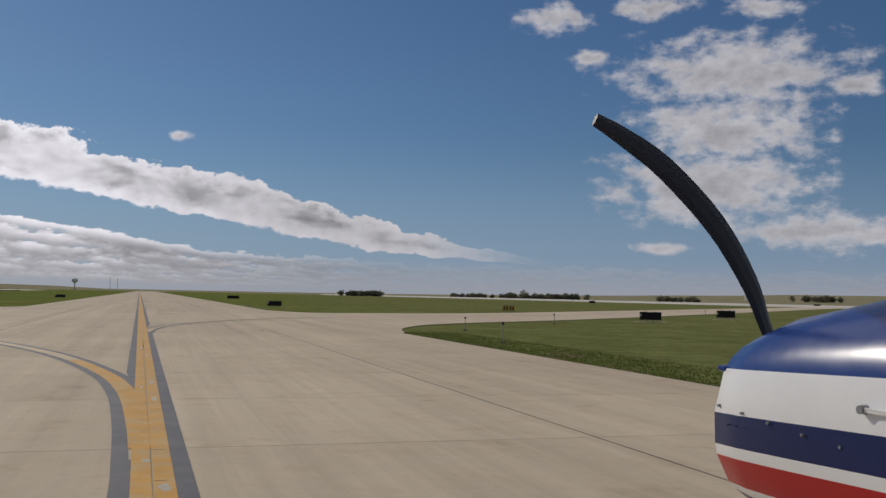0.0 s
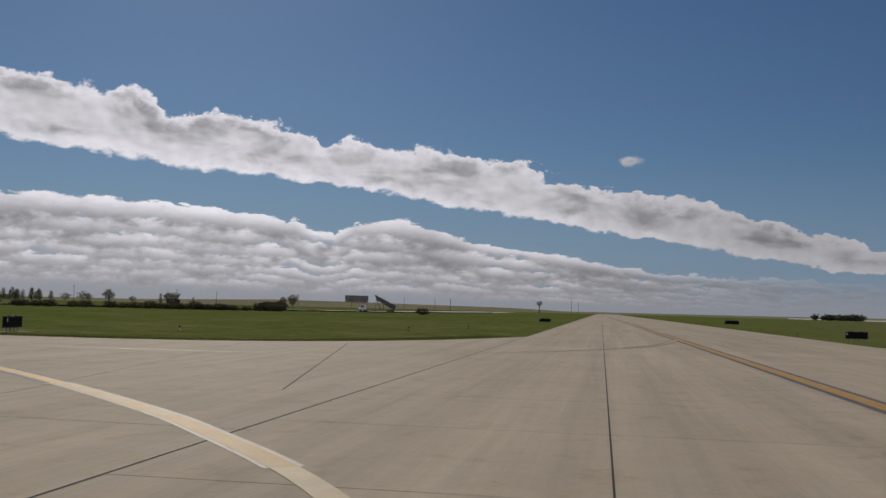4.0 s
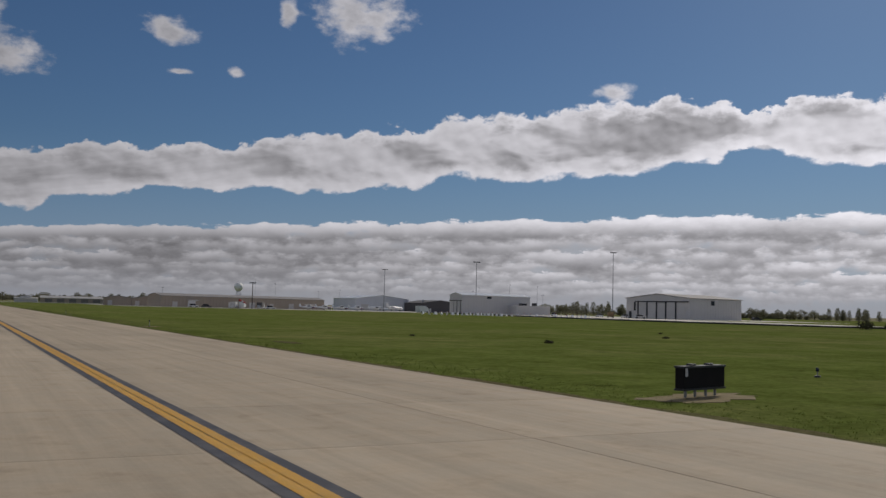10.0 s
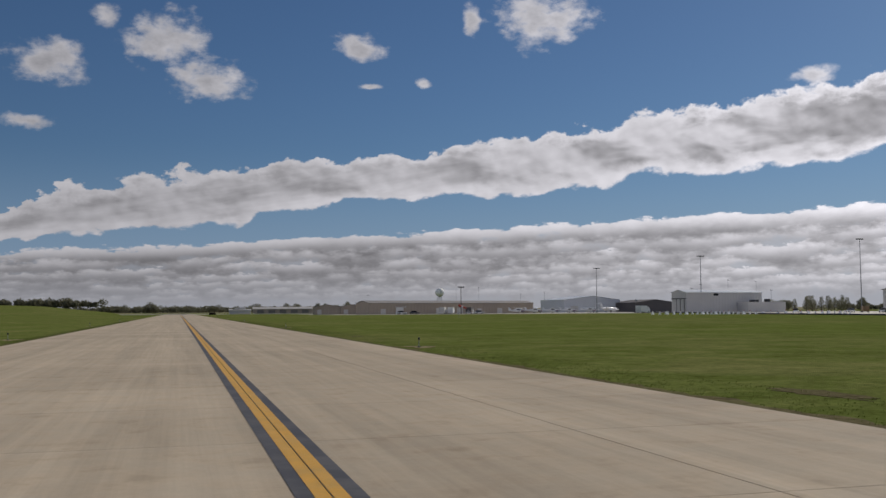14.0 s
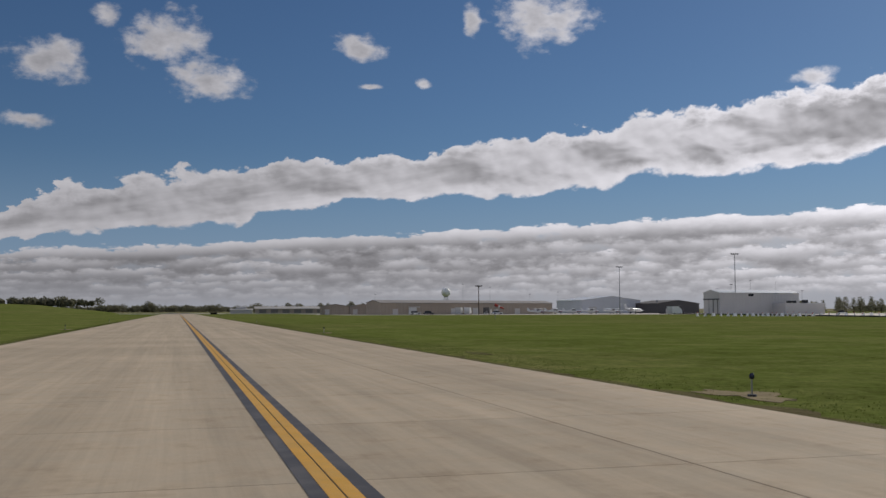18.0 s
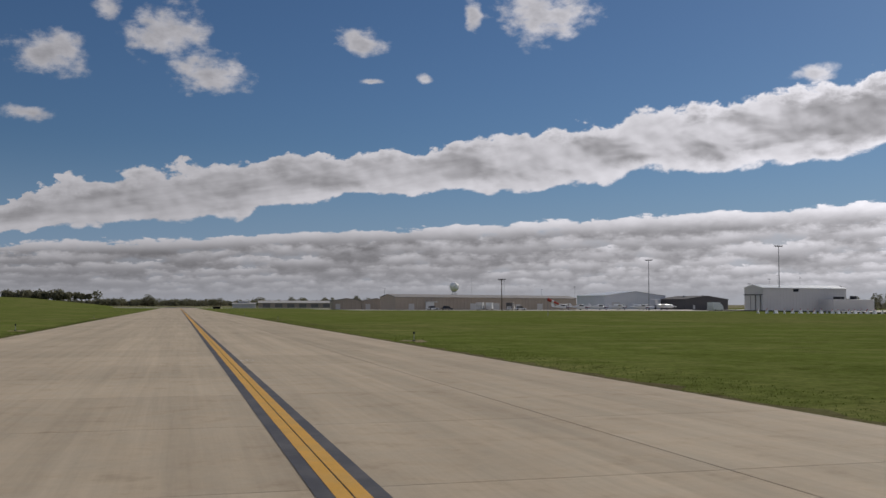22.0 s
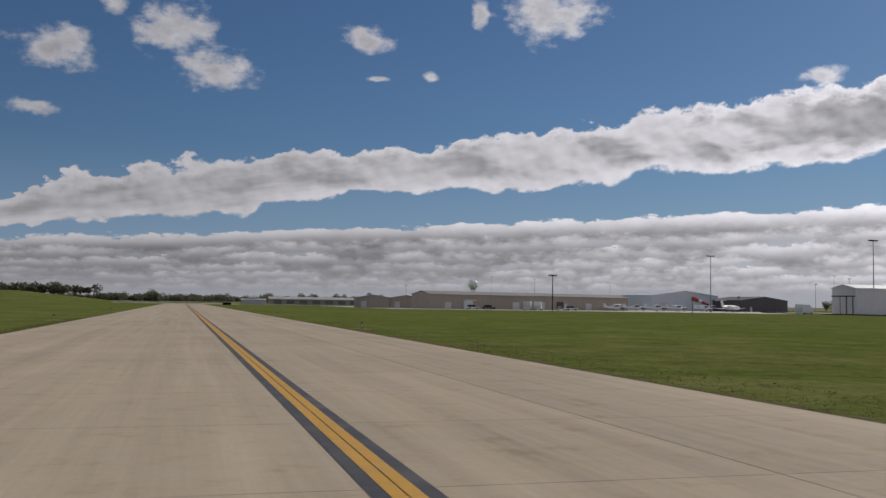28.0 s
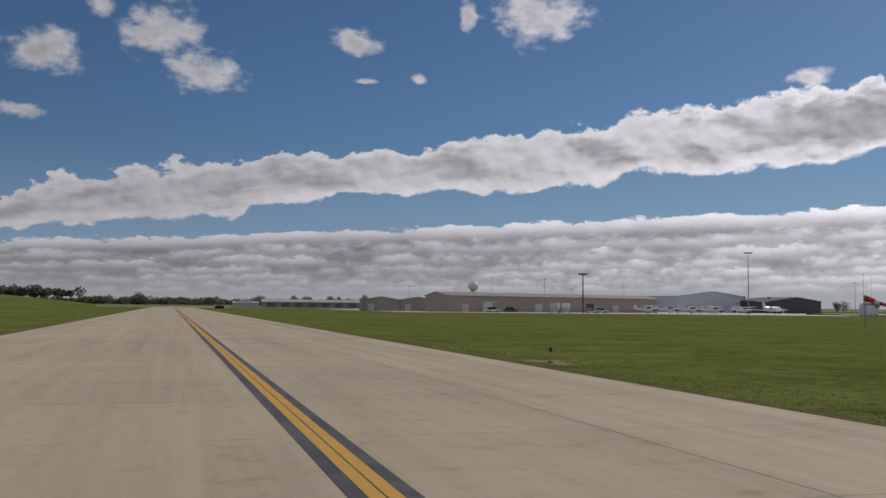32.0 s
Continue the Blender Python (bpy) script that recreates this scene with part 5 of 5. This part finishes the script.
for at, tn in (((151.0, 432.0), 130), ((160.0, 434.0), 118), ((170.0, 437.0), 110), ((178.0, 436.0), 95), ((186.0, 431.0), 80)):
    light_aircraft(at, tn, WHITE, WHITE, NAVY_DARK, RED, "white high-wing aircraft parked on the apron", nose=False)


def business_jet(at, turn):
    root = thing("business_jet", "small white business jet parked on the apron", "aircraft", (*at, 0.0), turn)
    secs = [(7.0, 0.05, 1.5), (6.2, 0.45, 1.55), (5.0, 0.75, 1.65), (2.0, 0.85, 1.7), (-3.0, 0.85, 1.75), (-5.5, 0.5, 1.95), (-7.0, 0.15, 2.15)]
    part("fuselage", loft([[(r * math.cos(a), y, z + r * math.sin(a)) for a in [2 * math.pi * k / 18 for k in range(18)]] for y, r, z in secs]), WHITE, root, smooth=True)
    for s in (-1, 1):
        part("wing", loft([[(s * x, y0, z), (s * x, y0 - c * 0.3, z + 0.12), (s * x, y0 - c, z), (s * x, y0 - c * 0.4, z - 0.06)] for x, y0, c, z in ((0.7, 0.6, 2.4, 1.15), (6.3, -1.2, 1.0, 1.5))]), WHITE, root)
        part("engine", tube((s * 1.15, -2.2, 2.1), (s * 1.15, -4.2, 2.15), 0.42, 0.33, 14), LIGHTGREY, root)
        part("tailplane", loft([[(s * x, y0, 4.3), (s * x, y0 - c * 0.4, 4.38), (s * x, y0 - c, 4.3), (s * x, y0 - c * 0.4, 4.25)] for x, y0, c in ((0.05, -6.4, 1.3), (2.3, -7.2, 0.7))]), WHITE, root)
        part("main_gear", tube((s * 1.4, -0.8, 1.2), (s * 1.4, -0.8, 0.05), 0.12, 0.2, 10), RUBBER, root)
    part("fin", loft([[(0.08, y0, z), (0.0, y0 + 0.05, z), (-0.08, y0, z), (0, y0 - c, z)] for z, y0, c in ((2.2, -4.6, 2.4), (4.35, -6.3, 1.3))]), WHITE, root)
    part("nose_gear", tube((0, 5.2, 1.0), (0, 5.2, 0.05), 0.08, 0.15, 10), RUBBER, root)
    for k in range(5):
        part("cabin_window", box(-0.87, 0.87, 3.2 - 0.9 * k, 3.55 - 0.9 * k, 1.85, 2.15, bevel=0.05), WINDOW, root)


business_jet((194.0, 427.0), 60)


# ---- vehicles ----
def vehicle(name, label, at, turn, length, wide, high, cab, paint, cargo=None):
    root = thing(name, label, "vehicle", (*at, -0.03), turn)
    w, l = wide / 2, length / 2
    part("body", box(-w, w, -l, l, 0.35, high * 0.55, bevel=0.1), paint, root)
    if cargo:
        part("cargo_box", box(-w - 0.08, w + 0.08, -l, l - cab, 0.6, high, bevel=0.04), cargo, root)
        part("cab", loft([[(x, y, z) for y, z in ((l - cab + 0.05, 0.5), (l - cab + 0.05, high * 0.82), (l - cab * 0.45, high * 0.82), (l - 0.1, high * 0.5), (l - 0.1, 0.5))] for x in (-w + 0.04, w - 0.04)]), paint, root)
        part("windscreen", box(-w + 0.1, w - 0.1, l - cab * 0.5, l - cab * 0.2, high * 0.58, high * 0.78), WINDOW, root)
    else:
        part("cabin", loft([[(x, y, z) for y, z in ((-l * 0.75, high * 0.5), (-l * 0.55, high), (l * 0.2, high), (l * 0.5, high * 0.5))] for x in (-w * 0.88, w * 0.88)]), WINDOW, root)
        part("roof", box(-w * 0.86, w * 0.86, -l * 0.55, l * 0.2, high - 0.03, high + 0.03), paint, root)
    for x in (-w, w):
        for y in (-l * 0.6, l * 0.62):
            t = part("tyre", tube((x - 0.11, y, 0.34), (x + 0.11, y, 0.34), 0.34, 0.34, 14), RUBBER, root)
            part("rim", tube((x - 0.12, y, 0.34), (x + 0.12, y, 0.34), 0.18, 0.18, 10), STEEL, t)
    return root


vehicle("box_truck", "white box truck parked near the charcoal building", (177.0, 360.0), 60, 7.0, 2.3, 3.0, 2.2, WHITE, WHITE)
for at, tn, mt in (((108.5, 411.0), 28, LIGHTGREY), ((112.6, 412.5), 25, WHITE), ((121.3, 413.5), 30, DARKGREY)):
    vehicle("box_truck", "box truck parked before the tan building", at, tn, 5.6, 2.2, 2.9, 1.9, WHITE, mt)
for at, tn, mt in (((93.0, 423.0), 80, WHITE), ((99.0, 423.5), 75, DARKGREY), ((227.0, 284.0), 60, WHITE), ((228.0, 302.0), 20, WHITE), ((223.0, 270.0), 120, LIGHTGREY), ((215.0, 315.0), 40, WHITE), ((128.0, 421.0), 90, WHITE), ((311.0, 300.0), 130, DARKGREY), ((319.0, 309.0), 100, TRUCKTAN)):
    vehicle("parked_car", "parked car beside the hangars", at, tn, 4.5, 1.8, 1.5, 0, mt)
vehicle("tractor_unit", "pale ground tractor before the grey hangar", (226.0, 292.0), 30, 4.2, 2.0, 2.2, 1.6, TRUCKTAN, TRUCKTAN)

# tipping lorry with its bed raised
tp = thing("tipper_lorry", "lorry with its long trailer bed tipped up beside the far strip", "lorry", (254.6, 62.4, -0.03), 70)
part("cab", box(-8.6, -6.2, -1.2, 1.2, 0.9, 3.4, bevel=0.25), WHITE, tp)
part("bonnet", box(-10.0, -8.5, -1.1, 1.1, 0.9, 2.2, bevel=0.2), WHITE, tp)
part("cab_window", box(-8.7, -7.3, -1.23, 1.23, 2.3, 3.1), WINDOW, tp)
part("chassis", box(-9.8, 8.6, -0.6, 0.6, 0.7, 1.1), DARKSTEEL, tp)
bed = part("tipped_bed", loft([[(-1.9, y, 9.0), (-1.0, y, 6.3), (8.4, y, 1.0), (9.4, y, 3.5)] for y in (-1.25, 1.25)]), MIDGREY, tp, "dark steel trailer bed tipped up")
for k in range(7):
    f = (k + 0.5) / 7
    part("bed_rib", tube((-1.2 + 9.6 * f, -1.3, 6.6 - 5.2 * f), (-1.35 + 10.0 * f, -1.3, 8.2 - 5.3 * f), 0.08, 0.08, 6), DARKSTEEL, bed)
part("hoist_ram", tube((-1.5, 0, 1.0), (-1.0, 0, 7.0), 0.16, 0.12, 8), STEEL, tp)
part("prop_frame", tube((1.5, 0, 1.0), (-0.6, 0, 5.9), 0.14, 0.14, 8), DARKSTEEL, tp)
for x in (-9.2, -7.0, -6.0, 5.2, 6.4, 7.6):
    for y in (-1.1, 1.1):
        part("wheel", tube((x, y - 0.2, 0.5), (x, y + 0.2, 0.5), 0.52, 0.52, 14), RUBBER, tp)
tp.scale = (0.6, 0.8, 0.6)
trl = thing("flat_trailer", "brown loaded flat trailer beside the bushes", "trailer", (205.0, 73.0, -0.03), 66)
part("deck", box(-4.2, 4.2, -1.2, 1.2, 0.9, 1.2, bevel=0.05), DARKSTEEL, trl)
part("load", loft([[(x, y, z) for y, z in ((-1.1, 1.2), (1.1, 1.2), (0.9, 1.2 + hh), (-0.9, 1.25 + hh))] for x, hh in ((-3.6, 0.5), (-2.0, 1.0), (0.4, 0.9), (2.2, 1.3), (3.9, 0.4))]), EARTH, trl)
for x in (-3.2, -2.2, 2.4, 3.2):
    part("wheel", tube((x, -1.1, 0.45), (x, 1.1, 0.45), 0.45, 0.45, 12), RUBBER, trl)


# white low barricades along the apron edge
def barricade(at, turn):
    root = thing("barricade", "low white barricade on the edge of the apron", "barricade", (*at, -0.03), turn, "row of barricades")
    part("rail", loft([[(x, -0.3, 0), (x, 0.3, 0), (x, 0.12, 0.45), (x, 0.1, 0.9), (x, -0.1, 0.9), (x, -0.12, 0.45)] for x in (-0.9, 0.9)]), WHITE, root)
    part("lamp", tube((0, 0, 0.9), (0, 0, 1.1), 0.09, 0.07, 8), ORANGE, root)
    part("stripe", box(-0.5, 0.1, -0.125, -0.118, 0.55, 0.85), ORANGE, root)
    return root


first = barricade((134.0, 270.0), 128)
for k in range(1, 34):
    f = k / 33
    copy_thing(first, pose(134.0 + 44.0 * f + 2.0 * math.sin(9 * f), 270.0 - 30.0 * f, -0.03, 0, 0, -128 + 20 * math.sin(k * 2.1)))


# ---- plants ----
def leaf_clumps(bm, rnd, centre, radii, count, size, hollow=0.45):
    """Small leaf faces filling an uneven ball."""
    c = Vector(centre)
    for _ in range(count):
        d = Vector((rnd.gauss(0, 1), rnd.gauss(0, 1), rnd.gauss(0, 1))).normalized()
        q = hollow + (1 - hollow) * rnd.random() ** 0.6
        k = 1 + 0.28 * noise.noise(d * 2.2 + c * 0.37)
        p = c + Vector((d.x * radii[0], d.y * radii[1], d.z * radii[2])) * q * k
        s = size * rnd.uniform(0.6, 1.35)
        u = Vector((rnd.gauss(0, 1), rnd.gauss(0, 1), rnd.gauss(0, 1))).normalized()
        v = u.cross(d)
        if v.length < 0.05:
            continue
        v.normalize()
        vs = [bm.verts.new(p + u * s * a + v * s * b) for a, b in ((-0.6, -0.15), (0.05, -0.5), (0.65, 0.05), (0.1, 0.5))]
        bm.faces.new(vs)


def tree(seed, high, wide, kind="round"):
    rnd = random.Random(seed)
    root = thing("tree", "dark green broadleaf tree beyond the airfield" if kind == "round" else "dark conifer in a shelter belt beyond the airfield", "tree", (0, 0, 0), 0, "far trees")
    bm = tube((0, 0, -0.3), (0.05 * high * rnd.uniform(-1, 1), 0, high * 0.5), high * 0.03, high * 0.016, 7)
    tips = []
    for k in range(6):
        a = k * 1.05 + rnd.uniform(-0.3, 0.3)
        z0 = high * rnd.uniform(0.28, 0.5)
        tip = (math.cos(a) * wide * 0.33, math.sin(a) * wide * 0.33, high * rnd.uniform(0.4, 0.78))
        tube((0, 0, z0 * 0.7), tip, high * 0.012, high * 0.004, 5, bm)
        tips.append(tip)
    part("trunk", bm, BARK, root)
    bm = bmesh.new()
    if kind == "round":
        leaf_clumps(bm, rnd, (0, 0, high * 0.52), (wide * 0.40, wide * 0.40, high * 0.42), 320, high * 0.06)
        for t in tips:
            leaf_clumps(bm, rnd, t, (wide * 0.24, wide * 0.24, high * 0.16), 75, high * 0.05)
        leaf_clumps(bm, rnd, (0, 0, high * 0.9), (wide * 0.2, wide * 0.2, high * 0.1), 50, high * 0.045)
    else:
        for k in range(7):
            f = k / 6
            leaf_clumps(bm, rnd, (0, 0, high * (0.18 + 0.78 * f)), (wide * 0.42 * (1.0 - 0.55 * f), wide * 0.42 * (1.0 - 0.55 * f), high * 0.11), int(120 * (1.0 - 0.55 * f)), high * 0.05)
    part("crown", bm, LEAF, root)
    return root


PROTO = [tree(1, 9.0, 9.0), tree(2, 10.0, 8.0), tree(3, 8.0, 9.5), tree(4, 10.0, 8.0, "conifer"), tree(5, 9.0, 7.0, "conifer")]
spots = []
EYE6 = Vector((-14.96, -36.81))


def spot(turn, dist, eye=EYE6):
    a = radians(turn)
    return eye.x + dist * math.sin(a), eye.y + dist * math.cos(a)


rt = random.Random(8)
rows = [(42.8, 0.30, 0, 4), (44.0, 0.38, 0, 3), (45.3, 0.55, 1, 3), (46.2, 0.48, 0, 2), (47.6, 0.50, 0, 3), (48.2, 0.46, 2, 2), (49.0, 0.28, 2, 1), (49.5, 0.52, 3, 3), (50.0, 0.55, 4, 4), (50.7, 0.62, 3, 4), (51.3, 0.5, 4, 3), (52.8, 0.50, 2, 2), (53.6, 0.42, 0, 1),
        (54.7, 0.62, 1, 1), (56.0, 0.34, 0, 1), (57.9, 0.45, 3, 2), (58.4, 0.62, 1, 2), (59.4, 0.36, 3, 1), (64.6, 0.60, 1, 1)]
spots.append(((609.0, 266.0), 9.5, 1))
for turn, el, kind, count in rows:
    for k in range(count):
        d = 780 + rt.uniform(-40, 40)
        h = (1.6 + d * math.tan(radians(el))) * rt.uniform(0.8, 1.05)
        spots.append((spot(turn - 1.1 + 0.55 * rt.uniform(-1, 1) * (count > 1), d), h, kind))
for turn, el, n in ((33.2, 0.5, 5), (34.4, 0.55, 6), (35.6, 0.55, 5), (36.6, 0.6, 4), (31.8, 0.4, 3)):
    for k in range(n):
        d = 620 + rt.uniform(-60, 60)
        spots.append((spot(turn + rt.uniform(-0.6, 0.6), d), (1.6 + d * math.tan(radians(el))) * rt.uniform(0.7, 1.1), rt.choice((0, 1, 3, 4))))
EYE30 = Vector((-1.9, 126.7))
for turn, el, n in ((-2.8, 0.55, 4), (-1.3, 0.62, 5), (0.6, 0.4, 4), (2.2, 0.45, 5), (4.7, 0.5, 3), (5.1, 0.4, 2), (7.4, 0.55, 4), (9.4, 0.5, 4), (10.9, 0.6, 3), (11.5, 0.55, 3), (37.5, 0.5, 3), (39, 0.55, 4)):
    for k in range(n):
        d = 900 + rt.uniform(-60, 80)
        spots.append((spot(turn + rt.uniform(-0.5, 0.5), d, EYE30), (1.6 + d * math.tan(radians(el))) * rt.uniform(0.75, 1.1), rt.choice((0, 1, 2))))
used = set()
base_h = [9.0, 10.0, 8.0, 10.0, 9.0]
for (x, y), h, kind in spots:
    s = h / base_h[kind]
    m = Matrix.Translation((x, y, -0.05)) @ Matrix.Rotation(rt.uniform(0, 6.28), 4, "Z")
    if kind in used:
        ob = copy_thing(PROTO[kind], m)
    else:
        ob = PROTO[kind]
        ob.matrix_basis = m
        used.add(kind)
    ob.scale = (s * rt.uniform(0.9, 1.15), s * rt.uniform(0.9, 1.15), s)


def woods(label, line_, high, deep, count, size, seed, base=0.0):
    """A far wood: trunks and leaf clumps along a line, as one mass."""
    rnd = random.Random(seed)
    bm = bmesh.new()
    pts = [Vector(q) for q in line_]
    lens = [(b - a).length for a, b in zip(pts, pts[1:])]
    total = sum(lens)
    step = high * 0.22
    n = max(2, int(total / step))
    for k in range(n):
        s = total * (k + rnd.random()) / n
        for (a, b), L in zip(zip(pts, pts[1:]), lens):
            if s <= L:
                p = a + (b - a) * (s / L)
                break
            s -= L
        h = high * rnd.uniform(0.62, 1.08)
        x, y = p.x + rnd.uniform(-deep, deep), p.y + rnd.uniform(-deep, deep)
        tube((x, y, base - 0.6), (x, y, base + h * 0.5), h * 0.03, h * 0.015, 5, bm)
        leaf_clumps(bm, rnd, (x, y, base + h * 0.48), (h * 0.62, h * 0.62, h * 0.52), count, size * rnd.uniform(0.9, 1.4), 0.3)
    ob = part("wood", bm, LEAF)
    tagged(ob, label, "woodland", kind="stuff")


def arc(t0, t1, d0, d1, eye, n=6):
    return [spot(t0 + (t1 - t0) * k / n, d0 + (d1 - d0) * k / n, eye) for k in range(n + 1)]


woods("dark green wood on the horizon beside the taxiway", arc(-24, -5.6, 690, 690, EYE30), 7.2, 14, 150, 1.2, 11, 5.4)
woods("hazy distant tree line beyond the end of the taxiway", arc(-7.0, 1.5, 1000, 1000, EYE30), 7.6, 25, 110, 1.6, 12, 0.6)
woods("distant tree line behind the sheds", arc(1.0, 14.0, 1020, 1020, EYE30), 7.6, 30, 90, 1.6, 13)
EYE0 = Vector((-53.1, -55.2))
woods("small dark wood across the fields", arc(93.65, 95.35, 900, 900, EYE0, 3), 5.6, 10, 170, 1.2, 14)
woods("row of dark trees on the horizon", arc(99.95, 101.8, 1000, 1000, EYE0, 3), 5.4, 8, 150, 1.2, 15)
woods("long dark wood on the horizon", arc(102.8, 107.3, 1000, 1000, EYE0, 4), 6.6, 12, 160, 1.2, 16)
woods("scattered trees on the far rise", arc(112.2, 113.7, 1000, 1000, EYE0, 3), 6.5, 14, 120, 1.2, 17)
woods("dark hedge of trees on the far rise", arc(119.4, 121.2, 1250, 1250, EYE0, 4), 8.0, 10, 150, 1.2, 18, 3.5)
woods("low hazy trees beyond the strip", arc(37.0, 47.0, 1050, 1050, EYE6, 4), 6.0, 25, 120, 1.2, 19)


def shrub(seed, r, high):
    rnd = random.Random(seed)
    root = thing("shrub", "dark rounded shrub in a row before the far strip", "shrub", (0, 0, 0), 0, "row of shrubs")
    bm = bmesh.new()
    for k in range(6):
        a = k * 1.05
        tube((0, 0, 0), (r * 0.6 * math.cos(a), r * 0.6 * math.sin(a), high * 0.6), 0.05, 0.02, 5, bm)
    part("stems", bm, BARK, root)
    bm = bmesh.new()
    leaf_clumps(bm, rnd, (0, 0, high * 0.45), (r, r, high * 0.55), 420, 0.2, 0.5)
    part("foliage", bm, LEAF_DARK, root)
    return root


S1 = shrub(31, 1.4, 1.5)
S1.matrix_basis = Matrix.Translation((*spot(47.7, 196), -0.05))
turns = [48.9, 49.9, 50.6, 51.9, 52.6, 54.0, 54.8, 55.5, 56.3, 57.0, 57.6, 58.2, 58.9, 59.6, 60.4, 61.2, 62.0, 62.8, 63.4, 64.0, 72.9]
rs = random.Random(5)
for a in turns:
    for j in range(rs.choice((1, 1, 2))):
        k = rs.uniform(0.85, 1.25)
        ob = copy_thing(S1, Matrix.Translation((*spot(a + j * 0.32, 196 + (a - 48) * 0.9 + rs.uniform(-2, 2)), -0.05)) @ Matrix.Rotation(rs.uniform(0, 6), 4, "Z"))
        ob.scale = (k * rs.uniform(1.0, 1.3), k, k * rs.uniform(0.8, 1.05))

# black silt fence along the strip
fence = thing("silt_fence", "low black fabric fence along the edge of the strip", "fence", (0, 0, 0))
fl = [q for q in smooth_line([(205, 424), (180, 314), (154, 237), (138, 135), (180, 67), (300, 57), (440, 73)], 4.0)]
bm = bmesh.new()
prev = None
for i, q in enumerate(fl):
    d = (fl[min(i + 1, len(fl) - 1)] - fl[max(i - 1, 0)]).normalized()
    r = Vector((d.y, -d.x)) * 0.02
    h = 0.30 + 0.08 * noise.noise(Vector((q.x * 0.2, q.y * 0.2, 0)))
    cur = [bm.verts.new((q.x + o.x, q.y + o.y, z)) for o, z in ((-r, -0.05), (-r, h), (r, h), (r, -0.05))]
    if prev:
        for a in range(3):
            bm.faces.new((prev[a], prev[a + 1], cur[a + 1], cur[a]))
    prev = cur
part("fabric", bm, SILT, fence)
for q in fl[::3]:
    part("stake", tube((q.x + 0.05, q.y, -0.05), (q.x + 0.05, q.y, 0.46), 0.03, 0.03, 5), BARK, fence)


# grass: blades near the pavement edges, weeds
def blades(name, label, area, count, tall, seed, mat=BLADE):
    rnd = random.Random(seed)
    verts, faces = [], []
    for _ in range(count):
        x, y = area(rnd)
        for j in range(3):
            a = rnd.uniform(0, 6.28)
            h = tall * rnd.uniform(0.5, 1.3)
            px, py = x + rnd.uniform(-0.06, 0.06), y + rnd.uniform(-0.06, 0.06)
            w = 0.012
            n = len(verts)
            lx, ly = math.cos(a) * h * 0.6, math.sin(a) * h * 0.6
            verts += [(px - w * math.sin(a), py + w * math.cos(a), -0.05), (px + w * math.sin(a), py - w * math.cos(a), -0.05), (px + lx, py + ly, -0.05 + h)]
            faces.append((n, n + 1, n + 2))
    me = bpy.data.meshes.new(name)
    me.from_pydata(verts, [], faces)
    me.materials.append(mat)
    tagged(new(name, me), label, "grass", kind="stuff")


blades("grass_edge", "short green grass along the taxiway edge", lambda r: (7.80 + 3.0 * r.random() ** 1.4, r.uniform(-8, 190)), 12000, 0.032, 41)
blades("grass_verge", "short green grass along the far side of the taxiway", lambda r: (-9.55 - 1.2 * r.random() ** 2, r.uniform(0, 200)), 9000, 0.04, 42)


def near_wedge(r):
    s = r.uniform(-14, 26)
    p = on_a(s, 10.45 + 3.0 * r.random() ** 1.5)
    return p.x, p.y


corner_line = smooth_line([(B_RIGHT, B_START), *east], 0.5)


def corner_rim(r):
    i = r.randrange(1, len(corner_line) - 1)
    d = (corner_line[i + 1] - corner_line[i - 1]).normalized()
    p = corner_line[i] + Vector((-d.y, d.x)) * (0.05 + 3.0 * r.random() ** 1.4) + d * r.uniform(-0.3, 0.3)
    return p.x, p.y


blades("grass_rim", "short green grass round the rounded pavement corner", corner_rim, 9000, 0.055, 44)
blades("grass_corner", "short green grass beside the crossing taxiway", near_wedge, 9000, 0.05, 43)
rw_ = random.Random(77)
WEEDS = ((22.0, 39.0), (25.2, 28.8), (41.2, 38.6), (51.0, 51.0))
for x, y in WEEDS:
    bm = bmesh.new()
    leaf_clumps(bm, rw_, (0, 0, 0.08), (0.35, 0.35, 0.14), 70, 0.12, 0.3)
    ob = part("weed_clump", bm, LEAF_DARK)
    ob.matrix_basis = Matrix.Translation((x, y, -0.05)) @ Matrix.Scale(rw_.uniform(0.45, 0.85), 4)
    tagged(ob, "dark weed clump in the grass", "weed", "weeds in the grass")


# dry bare patches near the pavement edge
rp = random.Random(19)
for x, y, a, b in ((12.2, -3.4, 1.3, 0.45), (10.6, 28.0, 0.5, 1.6), (9.8, 73.0, 0.45, 1.4), (9.9, 149.0, 0.5, 1.5), (-26.0, -63.2, 1.4, 0.5)):
    pts = [(x + a * math.cos(2 * math.pi * i / 24) * rp.uniform(0.6, 1.2), y + b * math.sin(2 * math.pi * i / 24) * rp.uniform(0.6, 1.2)) for i in range(24)]
    tagged(part("dry_patch", sheet(pts, -0.036, 0.008), VERGE), "dry brown patch in the mown grass", "dry patch", "dry patches in the grass")

# ---- concrete slabs of the taxiways ----
lay_slabs(taxi_b, CONCRETE, LANES, B_START, 148, lambda s, r: pose(r, s, 0.0), 56)
lay_slabs(taxi_a, CONCRETE_A, (-9.72, -5.1, 0.0, 5.08, 10.4), -60.0, 250, lambda s, r: Matrix.Translation((*on_a(s, r), -0.001)) @ pose(0, 0, 0, 0, 0, -82.0), 26)
